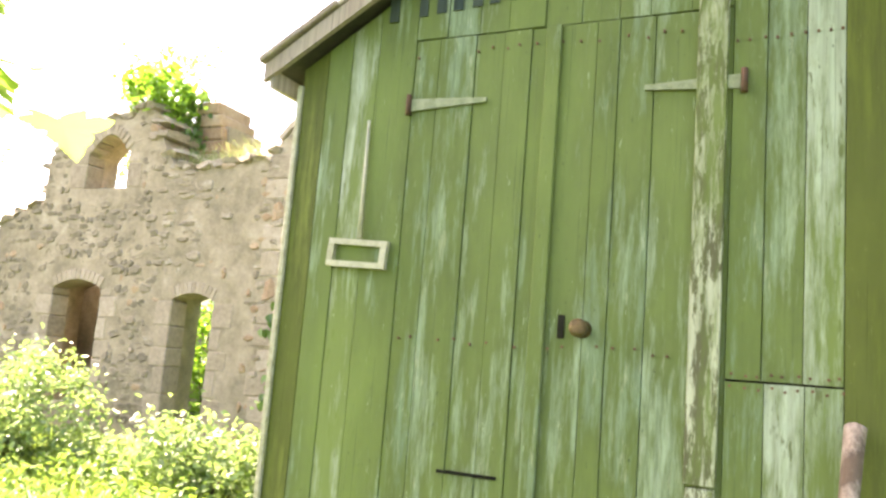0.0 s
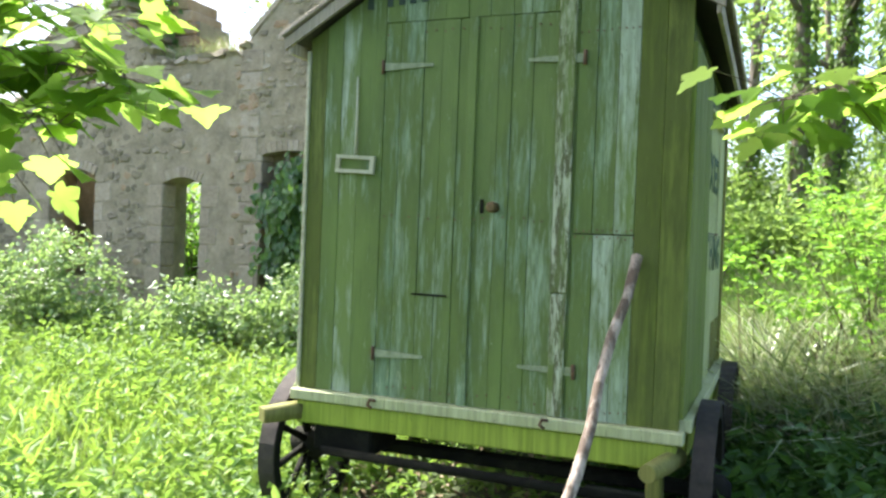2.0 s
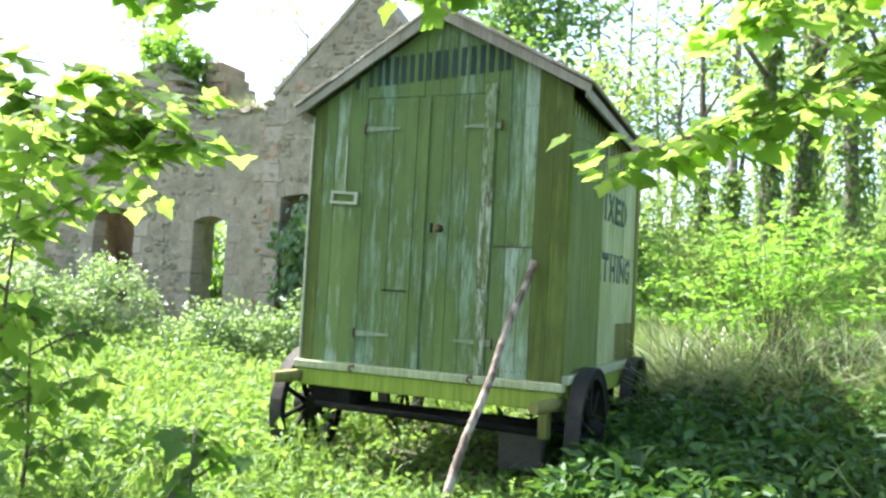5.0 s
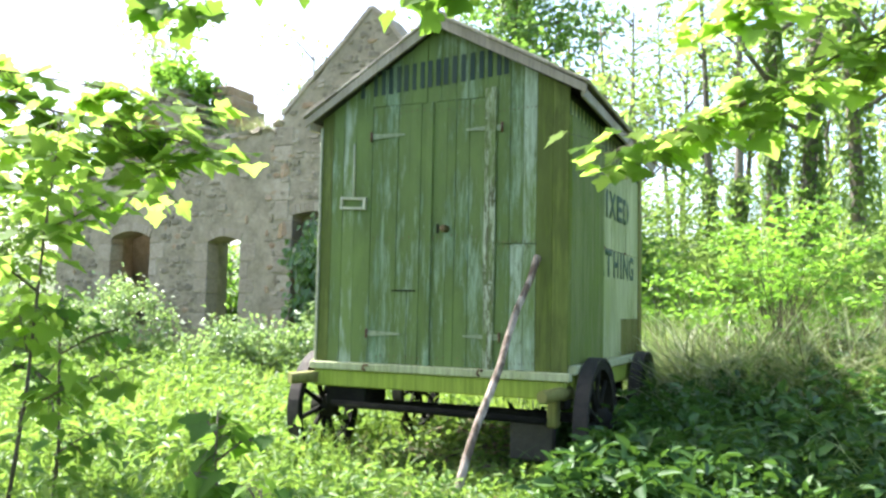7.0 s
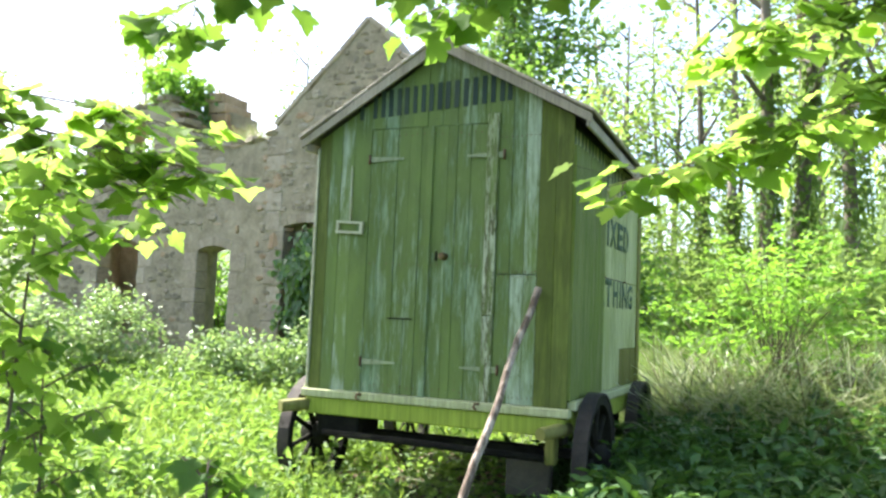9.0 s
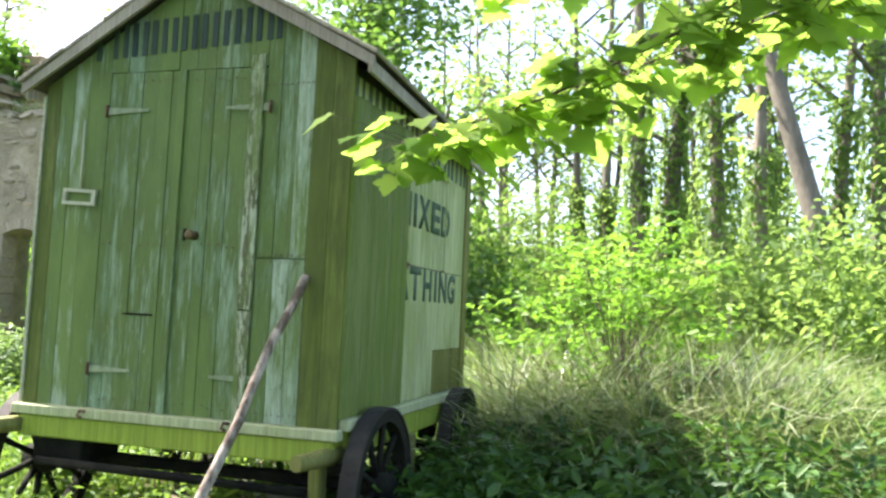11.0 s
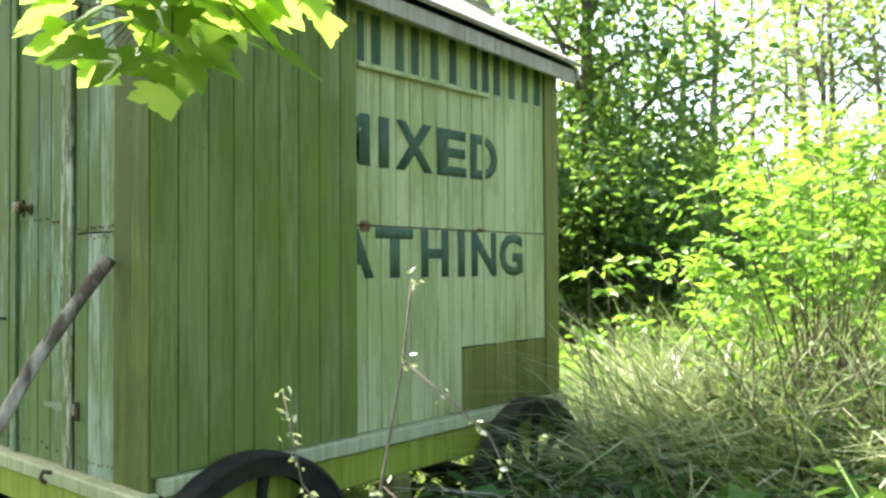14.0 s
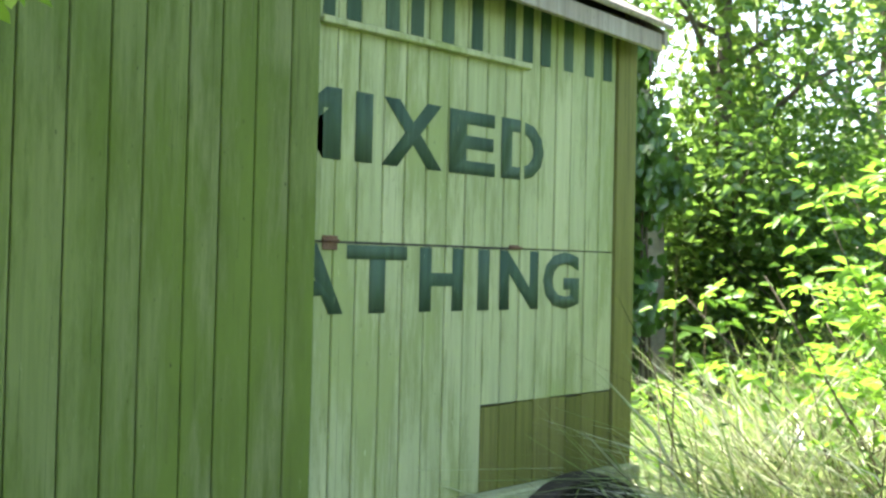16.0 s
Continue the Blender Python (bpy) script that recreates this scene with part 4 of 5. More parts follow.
# in front of and under the hut
X, Y = scatter(1700, -2.2, 4.5, -3.2, 0.1, None, 0.25)
herb_patch("front_herbs", X, Y, rng.uniform(0.05, 0.28, len(X)), 14, 0.056, M_HERB, "low leafy weeds in front of the hut")
X, Y = scatter(5000, -2.6, 4.5, -3.2, 0.2)
stuff("front_grass", blades("front_grass", X, Y, rng.uniform(0.08, 0.26, len(X)), rng.uniform(0.004, 0.010, len(X)), rng.uniform(0.2, 0.9, len(X)), M_GRASS), "short grass in front of the hut", "grass")
X = rng.uniform(XL, XR, 500)
Y = rng.uniform(-0.2, 2.6, 500)
herb_patch("sparse_weeds", X, Y, rng.uniform(0.03, 0.16, 500), 5, 0.07, M_HERB, "sparse weeds growing under the hut")
P = np.stack([rng.uniform(-2.4, 0.6, 1800), rng.uniform(-1.2, 2.4, 1800), np.zeros(1800)], 1)
P[:, 2] = ground_z(P[:, 0], P[:, 1]) + 0.012
M_LITTER = leafy("dead_leaf", [(0.10, 0.07, 0.035), (0.22, 0.16, 0.09), (0.36, 0.29, 0.19)], (0.3, 0.22, 0.1), 0.15, 0.7)
stuff("leaf_litter", leaf_mesh("leaf_litter", P, rng.normal(0, 1, (1800, 3)) * (1, 1, 0.15), rng.normal(0, 0.2, (1800, 3)) + (0, 0, 1), rng.uniform(0.04, 0.09, 1800), 0.04, M_LITTER), "dry brown leaf litter under the hut", "leaf litter")
# shaded side on the right, its weeds coloured dark to deepen the shade
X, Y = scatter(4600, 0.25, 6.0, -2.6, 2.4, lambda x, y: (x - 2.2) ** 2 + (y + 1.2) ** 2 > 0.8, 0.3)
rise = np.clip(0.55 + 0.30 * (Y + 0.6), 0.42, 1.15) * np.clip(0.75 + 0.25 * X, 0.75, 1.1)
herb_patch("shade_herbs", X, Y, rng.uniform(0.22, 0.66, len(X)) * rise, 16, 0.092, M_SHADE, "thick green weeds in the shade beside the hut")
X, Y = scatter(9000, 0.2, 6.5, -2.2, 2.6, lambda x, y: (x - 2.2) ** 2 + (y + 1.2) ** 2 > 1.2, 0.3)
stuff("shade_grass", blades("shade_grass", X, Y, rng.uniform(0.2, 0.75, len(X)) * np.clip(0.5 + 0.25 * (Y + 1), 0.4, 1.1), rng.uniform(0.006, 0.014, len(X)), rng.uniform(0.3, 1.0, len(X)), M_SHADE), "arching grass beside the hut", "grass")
# tall dry grass behind
X, Y = scatter(9000, 0.1, 9, 1.9, 4.6, lambda x, y: (y > 3.3) | (x > 2.2), 0.22)
stuff("tall_dry_grass", blades("tall_dry_grass", X, Y, rng.uniform(0.5, 1.15, len(X)) * (0.7 + 0.3 * np.clip((Y - 1.0) / 2, 0, 1)), rng.uniform(0.006, 0.016, len(X)), rng.uniform(0.15, 1.3, len(X)), M_STRAW), "tall straw-coloured grass, tangled and bent", "grass")
X, Y = scatter(20000, -0.5, 12, 3.2, 10, None, 0.3)
stuff("tall_green_grass", blades("tall_green_grass", X, Y, rng.uniform(0.6, 1.25, len(X)), rng.uniform(0.008, 0.02, len(X)), rng.uniform(0.15, 1.1, len(X)), M_FIELD), "tall sunlit green grass of the field", "grass")
X, Y = rng.normal(0.95, 0.42, 2000), rng.normal(2.55, 0.42, 2000)
k = X > 0.2
X, Y = X[k], Y[k]
X2, Y2 = rng.uniform(0.25, 2.8, 1400), rng.uniform(1.95, 3.4, 1400)
stuff("tangled_stems", blades("tangled_stems", X2, Y2, rng.uniform(0.6, 1.3, 1400) * (0.70 + 0.25 * np.clip((Y2 - 1.9) / 0.8, 0, 1)), rng.uniform(0.005, 0.013, 1400), rng.uniform(0.1, 1.3, 1400), M_TANGLE), "tangle of tall dead stems behind the hut", "grass")
stuff("sedge_clump", blades("sedge_clump", X, Y, rng.uniform(0.6, 1.1, len(X)), rng.uniform(0.014, 0.028, len(X)), rng.uniform(0.5, 1.5, len(X)), M_SEDGE), "clump of arching pale sedge leaves", "sedge")
X, Y = scatter(5000, -2, 14, 3, 16, None, 0.5)
herb_patch("field_herbs", X, Y, rng.uniform(0.3, 0.8, len(X)), 5, 0.12, M_ELDER, "light green weeds over the field")
X, Y = scatter(16000, -4, 18, 8, 24, None, 0.5)
stuff("field_grass", blades("field_grass", X, Y, rng.uniform(0.4, 0.9, len(X)), rng.uniform(0.02, 0.04, len(X)), rng.uniform(0.2, 1.0, len(X)), M_FIELD), "long grass over the field", "grass")


# ---- shrubs ----
def shrub(name, at, radii, n, size, mat, label, clumps=40, spread=0.12, stems=9, category="shrub", lift=0.55):
    at = Vector((at[0], at[1], gz(at[0], at[1])))
    ob = thing(name, at, label, category)
    P, c = cloud(n, (at.x, at.y, at.z + radii[2] * lift + 0.1), radii, clumps, spread)
    P[:, 2] = np.maximum(P[:, 2], ground_z(P[:, 0], P[:, 1]) + 0.03)
    tagged(part("foliage", leaves_at("foliage", P, size, mat), None, ob), kind="stuff")
    for i in range(stems):
        q = Vector(c[i % len(c)])
        b = at + Vector((R.uniform(-0.15, 0.15) * radii[0], R.uniform(-0.15, 0.15) * radii[1], -0.05))
        mid = b.lerp(q, 0.5) + Vector((R.uniform(-.1, .1), R.uniform(-.1, .1), 0.15))
        part("stem", tube(bmesh.new(), [b, mid, q], [0.018, 0.012, 0.005], 5), M_TWIG, ob)
    return ob


shrub("nettle_bush", (-5.4, 3.9), (1.05, 0.6, 0.46), 4200, 0.065, M_NETTLE, "tall leafy nettle and bramble thicket before the ruin", 70, 0.12)
shrub("nettle_bush", (-7.9, 3.9), (1.15, 0.8, 0.80), 6500, 0.065, M_NETTLE, "tall leafy nettle and bramble thicket before the ruin", 70, 0.12)
shrub("nettle_bush", (-10.6, 4.4), (1.3, 0.9, 0.75), 5000, 0.08, M_NETTLE, "tall leafy nettle and bramble thicket before the ruin", 60, 0.13)
shrub("bramble_bush", (-4.4, 4.3), (0.8, 0.6, 0.5), 3200, 0.065, M_NETTLE, "bramble bush with glossy leaves below the ruin", 50, 0.12)
shrub("bramble_bush", (-3.2, 4.6), (0.8, 0.6, 0.5), 2600, 0.065, M_NETTLE, "bramble bush with glossy leaves below the ruin", 40, 0.12)
shrub("ruin_shrub", (-13.3, 6.2), (1.3, 1.2, 2.6), 2600, 0.14, M_CROWN, "dense green shrub beside the ruin", 60, 0.2)
shrub("ruin_shrub", (-7.6, 9.2), (1.2, 0.9, 1.7), 2400, 0.12, M_ELDER, "sunlit shrub growing inside the ruin", 60, 0.2)
shrub("ruin_shrub", (-9.8, 9.0), (1.0, 0.9, 1.9), 1800, 0.12, M_ELDER, "sunlit shrub growing inside the ruin", 50, 0.2)


def elder(at, height, spread, n, label, name="elder_bush"):
    """A young elder: arching stems with paired leaflets towards the tips."""
    at = Vector((at[0], at[1], gz(at[0], at[1])))
    ob = thing(name, at, label, "shrub")
    P, D, N = [], [], []
    for i in range(n):
        a = 2.4 * (i // 6) + R.uniform(-1.3, 1.3)
        u = (i + 0.5) / n
        reach = spread * math.sqrt(u) * R.uniform(0.6, 1.1)
        top_h = height * (1.0 - 0.42 * u) * R.uniform(0.82, 1.02)
        if i % 6 == 0:
            b = at + Vector((R.uniform(-.12, .12), R.uniform(-.12, .12), -0.05))
        else:
            b = root.copy()
        q = at + Vector((math.cos(a) * reach, math.sin(a) * reach, top_h))
        mid = b.lerp(q, 0.5) + Vector((R.uniform(-.12, .12), R.uniform(-.12, .12), 0.10 * top_h))
        path = [b.lerp(mid, f).lerp(mid.lerp(q, f), f) for f in (0, .2, .4, .6, .8, 1.0)]
        if i % 6 == 0:
            root = path[R.choice((1, 2))]
        thick = 1.0 if i % 6 == 0 else 0.6
        part("stem", tube(bmesh.new(), path, [r * thick for r in (0.009, 0.008, 0.0065, 0.005, 0.004, 0.0025)], 5), M_TWIG, ob)
        for k in range(14):
            f = R.uniform(0.52, 1.0)
            p = b.lerp(mid, f).lerp(mid.lerp(q, f), f)
            ang = R.uniform(0, 6.283)
            d = Vector((math.cos(ang), math.sin(ang), R.uniform(-0.2, 0.5)))
            for j in range(5):
                s = -1 if j % 2 else 1
                o = p + d * (0.05 + 0.045 * (j // 2 + 1))
                w = Vector((-d.y, d.x, 0)) * s * (0.9 if j < 4 else 0) + d * (0.5 if j < 4 else 1)
                P.append(o), D.append(w + Vector((0, 0, R.uniform(-.7, .5)))), N.append((R.uniform(-.9, .9), R.uniform(-.9, .9), 1))
    n = len(P)
    L = rng.uniform(0.045, 0.085, n)
    tagged(part("foliage", leaf_mesh("foliage", P, D, N, L, L * 0.5, M_ELDER), None, ob), kind="stuff")
    return ob


elder((1.10, 3.0), 2.45, 1.15, 34, "young elder bush with bright green leaflets")
elder((4.6, 5.2), 1.5, 0.9, 20, "low elder bush with bright green leaflets")
elder((-0.3, 6.4), 1.5, 0.9, 18, "low elder bush with bright green leaflets")
elder((4.6, 0.9), 0.8, 0.7, 16, "knee-high elder sapling in the weeds")


# ---- trees ----
def tree(at, height, r, lean=(0, 0), ivy=0.0, crown=None, n=1400, size=0.17, mat=None, label="", name="woodland_tree", low=0.35, limbs=7, spread=1.7, ivy_r=0.32):
    at = Vector((at[0], at[1], gz(at[0], at[1])))
    ob = thing(name, at, label, "tree")
    bm = bmesh.new()
    pts, rad = [], []
    for i in range(9):
        f = i / 8
        pts.append(at + Vector((lean[0] * f + 0.10 * math.sin(3 * f + at.x), lean[1] * f + 0.10 * math.cos(4 * f + at.y), height * f - 0.1)))
        rad.append(r * (1.25 if i == 0 else 1 - 0.75 * f))
    tube(bm, pts, rad, 9, 0.08)
    tips = []
    for i in range(limbs):
        f = low + (1 - low) * (i + 0.4) / limbs
        k = min(7, int(f * 8))
        p = pts[k].lerp(pts[k + 1], f * 8 - k)
        a = 2.4 * i + at.x * 3
        ln = spread * R.uniform(0.6, 1.2) * (1.2 - 0.5 * f)
        q = p + Vector((math.cos(a) * ln, math.sin(a) * ln, ln * R.uniform(0.35, 0.9)))
        m = p.lerp(q, 0.5) + Vector((0, 0, 0.12 * ln))
        tube(bm, [p, m, q], [r * 0.34, r * 0.22, r * 0.07], 6)
        tips += [m, q, p.lerp(q, 0.75)]
        for j in range(2):
            t = m + Vector((R.uniform(-.6, .6), R.uniform(-.6, .6), R.uniform(0.1, 0.7))) * ln * 0.6
            tube(bm, [m, t], [r * 0.14, r * 0.04], 5)
            tips.append(t)
    part("trunk", bm, M_BARK, ob, "ivy-hung grey trunk with thin limbs" if ivy else "slender grey-brown trunk")
    tips = np.array([tuple(t) for t in tips])
    i = rng.integers(0, len(tips), n)
    P = tips[i] + rng.normal(0, 1, (n, 3)) * (0.42, 0.42, 0.26)
    tagged(part("crown", leaves_at("crown", P, size, mat or M_CROWN), None, ob), kind="stuff")
    if ivy:
        m = int(ivy * height * 240)
        f = rng.random(m) * ivy
        k = np.clip((f * 8).astype(int), 0, 7)
        A = np.array([tuple(p) for p in pts])
        C = A[k] + (A[k + 1] - A[k]) * (f * 8 - k)[:, None]
        ang = rng.uniform(0, 6.283, m)
        lump = 1 + 0.5 * np.sin(f * 23 + at.x * 5) * np.cos(ang * 2 + f * 11)
        rr = 0.68 * ivy_r * (1.25 - 0.75 * f / ivy) * lump * rng.uniform(0.6, 1.15, m) + r * 0.5
        P = C + np.stack([np.cos(ang) * rr, np.sin(ang) * rr, rng.normal(0, 0.08, m)], 1)
        Dv = np.stack([np.cos(ang) * 0.5, np.sin(ang) * 0.5, -np.ones(m)], 1)
        Nv = np.stack([np.cos(ang), np.sin(ang), rng.normal(0.4, 0.4, m)], 1)
        L = rng.uniform(0.07, 0.15, m)
        part("ivy", leaf_mesh("ivy", P, Dv, Nv, L, L * 0.85, M_CROWN), None, ob, "glossy green ivy")
    return ob


def bearing(deg, d):
    return (2.03 + d * math.cos(radians(deg)), -2.8 + d * math.sin(radians(deg)))


THIN = "slender woodland tree with sparse spring leaves"
IVIED = "tall woodland tree with a trunk wrapped in ivy"
# Farther crowns take the pale leaf, so distance haze lies in their colour.
for deg, d, h, r, ivy in ((108.6, 27, 9.5, 0.11, 0), (106.9, 28, 10, 0.10, 0), (105.3, 26, 9, 0.16, 0.3), (103.6, 25, 9, 0.12, 0), (100.9, 27, 9.5, 0.10, 0),
                          (98.5, 21, 10, 0.14, 0.35), (97.1, 20, 11, 0.15, 0.3), (92.0, 22, 10, 0.12, 0), (91.0, 26, 10, 0.14, 0.3), (85.6, 20, 10, 0.13, 0.4), (112.5, 24, 9.5, 0.12, 0.3), (117, 26, 9, 0.12, 0), (82.0, 17, 10, 0.16, 0.5), (79.0, 14, 10, 0.16, 0.6)):
    tree(bearing(deg, d), h, r, (R.uniform(-.6, .6), R.uniform(-.3, .3)), ivy, None, 330 if deg > 99 else 560, 0.18, M_CROWN_LIGHT if deg > 99 else M_CROWN, IVIED if ivy else THIN)
tree(bearing(95.4, 16), 11, 0.20, (-0.1, 0.2), 0.6, n=650, label=IVIED, ivy_r=0.24)
tree(bearing(94.0, 16.6), 11, 0.20, (0.9, 0.1), 0.55, n=600, label=IVIED, ivy_r=0.22)
tree(bearing(89.6, 15), 11, 0.16, (-0.2, 0.0), 0.85, n=450, label=IVIED, ivy_r=0.36)
tree(bearing(87.2, 13.4), 9, 0.15, (0.2, 0.0), 0.42, n=260, label=IVIED, ivy_r=0.42)
tree(bearing(80.1, 12.2), 9.5, 0.20, (-2.6, 0.4), 0.25, n=600, label="leaning bare-trunked woodland tree", low=0.6)
tree((-3.2, 8.3), 8.2, 0.13, (-0.2, 0.2), 0.95, n=9000, size=0.12, mat=M_IVY, label="tall tree behind the hut, dark with ivy", low=0.12, limbs=20, spread=1.55, ivy_r=0.6)
tree((-3.4, 12.5), 5.0, 0.15, (0.2, 0), 0.6, n=1100, size=0.17, label="leafy tree behind the hut", low=0.15, limbs=12, spread=2.2, ivy_r=0.5)
# middle-sized trees at the edge of the wood
for deg, d, h in ((103.8, 24, 6.4), (100.2, 25, 7.0), (96.5, 25, 6.6), (90.5, 24, 6.4), (85.5, 21, 6.6)):
    tree(bearing(deg, d), h, 0.13, (R.uniform(-.4, .4), 0), 0, None, 1000, 0.17, M_CROWN, "leafy middle-sized tree at the edge of the wood", low=0.34, limbs=12, spread=2.2)
# pale spring trees behind the ruin
for x, y, h in ((-15, 13, 8.5), (-19, 16, 9.5), (-12, 15, 8.0), (-22, 12, 8.5)):
    tree((x, y), h, 0.10, (R.uniform(-.4, .4), 0), 0, None, 700, 0.16, M_CROWN_LIGHT, "thin pale spring tree behind the ruin", low=0.4, spread=1.5)
# understorey band before the woods
for deg, d, rx, rz, m in ((84, 10.5, 1.6, 1.3, M_CROWN), (88, 12.5, 1.8, 0.9, M_CROWN), (92, 13.5, 1.9, 1.0, M_CROWN), (96.5, 14, 1.9, 1.0, M_CROWN), (101, 14.5, 2.0, 1.1, M_CROWN), (105.5, 14, 2.0, 1.3, M_CROWN),
                         (110, 13, 1.9, 1.6, M_ELDER), (80.5, 9.0, 1.3, 1.7, M_CROWN), (100, 20, 2.6, 2.3, M_CROWN), (92, 20, 2.6, 2.3, M_CROWN), (107, 20, 2.6, 1.5, M_CROWN), (86, 18, 2.4, 2.3, M_CROWN), (96, 22, 2.8, 2.6, M_CROWN), (89, 23, 2.8, 2.6, M_CROWN), (103.5, 22, 2.4, 2.0, M_CROWN)):
    shrub("woodland_shrub", bearing(deg, d), (rx, 1.0, rz), 4200, 0.105, m, "dense shady shrub at the edge of the wood", 60, 0.24)
shrub("woodland_shrub", (-2.2, 8.2), (1.7, 1.2, 1.9), 9000, 0.09, M_IVY, "dense dark shrub behind the hut", 80, 0.22)
shrub("ivy_bush", (-3.6, 9.6), (1.6, 1.2, 2.6), 9000, 0.09, M_IVY, "tall mound of dark ivy behind the hut", 80, 0.24)


# ivy in the ruin's opening and plants on its broken top
def ivy_patch(name, x0, x1, y, z0, z1, n, label):
    ob = thing(name, ((x0 + x1) / 2, y, z0), label, "ivy")
    P, _ = cloud(n, ((x0 + x1) / 2, y, (z0 + z1) / 2), ((x1 - x0) / 2, 0.14, (z1 - z0) / 2), 34, 0.10)
    Dv = np.stack([rng.normal(0, .5, n), rng.normal(-.3, .3, n), -np.ones(n)], 1)
    Nv = np.stack([rng.normal(0, .4, n), -np.ones(n), rng.normal(.4, .4, n)], 1)
    L = rng.uniform(0.07, 0.13, n)
    tagged(part("foliage", leaf_mesh("foliage", P, Dv, Nv, L, L * 0.85, M_IVY), None, ob), kind="stuff")
    for k in range(5):
        x = R.uniform(x0, x1)
        part("stem", tube(bmesh.new(), [(x, y + 0.05, z0), (x + R.uniform(-.2, .2), y + 0.03, (z0 + z1) / 2), (x + R.uniform(-.3, .3), y + 0.05, z1 - 0.2)], [0.016, 0.011, 0.005], 5), M_TWIG, ob)


ivy_patch("ivy", -6.15, -5.30, 5.84, 0.55, 2.75, 1900, "dark ivy filling an opening of the ruin")
ivy_patch("ivy", -4.3, -2.3, 5.80, 0.2, 4.1, 3800, "thick ivy over the broken end of the ruin")
ivy_patch("ivy", -3.25, -2.55, 5.88, 0.2, 4.0, 3000, "thick ivy hanging over the end of the wall")
ivy_patch("ivy", -8.92, -8.27, 6.5, 4.2, 5.3, 500, "ivy and weeds on the chimney stump")
for x0, x1, n in ((-8.2, -6.55, 700), (-10.55, -8.8, 300)):
    X = rng.uniform(x0, x1, n)
    Y = rng.uniform(FY + 0.05, FY + 0.55, n)
    Zt = np.array([top_at(v) for v in X])
    stuff("wall_top_grass", blades("wall_top_grass", X, Y, rng.uniform(0.15, 0.45, n), rng.uniform(0.008, 0.016, n), rng.uniform(0.2, 0.9, n), M_STRAW, z=Zt - 0.02), "dry grass growing along the broken wall top", "grass")
shrub_top, _ = cloud(900, (-8.97, FY + 0.35, 5.15), (0.75, 0.3, 0.5), 24, 0.10)
stuff("wall_top_weeds", leaves_at("wall_top_weeds", shrub_top, 0.11, M_ELDER), "leafy weeds rooted in the top of the ruin", "weeds")


# ---- added unseen sycamore over the path: limb and crown shade the weeds in front ----
syc = thing("added_shade_sycamore", (-0.6, -7.4, gz(-0.6, -7.4)), "unseen sycamore tree overhanging the path, added to shade the weeds", "tree")
part("trunk", tube(bmesh.new(), [(-0.6, -7.4, -0.1), (-0.62, -7.3, 1.5), (-0.7, -6.8, 3.2), (-0.8, -5.2, 4.6), (-0.95, -3.6, 5.2), (-1.0, -1.8, 5.5)], [0.30, 0.24, 0.20, 0.13, 0.08, 0.03], 10, 0.06), M_BARK, syc)
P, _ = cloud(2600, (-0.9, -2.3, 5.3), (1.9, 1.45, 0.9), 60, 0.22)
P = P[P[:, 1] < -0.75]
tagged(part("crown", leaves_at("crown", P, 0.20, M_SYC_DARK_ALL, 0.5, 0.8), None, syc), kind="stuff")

# ---- sycamore branches ----
def maple_mesh(i, mat):
    """A five-lobed leaf, a little cupped, its stalk at the origin, pointing along +y."""
    out = [(0.0, 0.05), (0.09, -0.04), (0.23, -0.08), (0.40, -0.05), (0.38, 0.05), (0.34, 0.12), (0.47, 0.18), (0.60, 0.33), (0.55, 0.41), (0.47, 0.45), (0.41, 0.53), (0.29, 0.50), (0.31, 0.61), (0.25, 0.71), (0.18, 0.76), (0.10, 0.89), (0.0, 1.0)]
    pts = out + [(-x, y) for x, y in out[-2:0:-1]]
    bm = bmesh.new()
    cup = R.uniform(0.05, 0.45)
    droop = R.uniform(0.1, 0.45)
    f = lambda x, y: (x * R.uniform(0.92, 1.08), y, cup * abs(x) * 0.6 - droop * y * y * 0.6 + R.uniform(-0.012, 0.012))
    c = bm.verts.new((0, 0.30, -droop * 0.06))
    vs = [bm.verts.new(f(x, y)) for x, y in pts]
    for a, b in zip(vs, vs[1:] + vs[:1]):
        bm.faces.new((c, a, b)).smooth = True
    bmesh.ops.recalc_face_normals(bm, faces=bm.faces)
    return to_mesh("leaf", bm, mat)


MAPLE = [maple_mesh(i, M_SYCAMORE) for i in range(8)]
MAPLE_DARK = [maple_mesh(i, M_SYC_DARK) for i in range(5)]


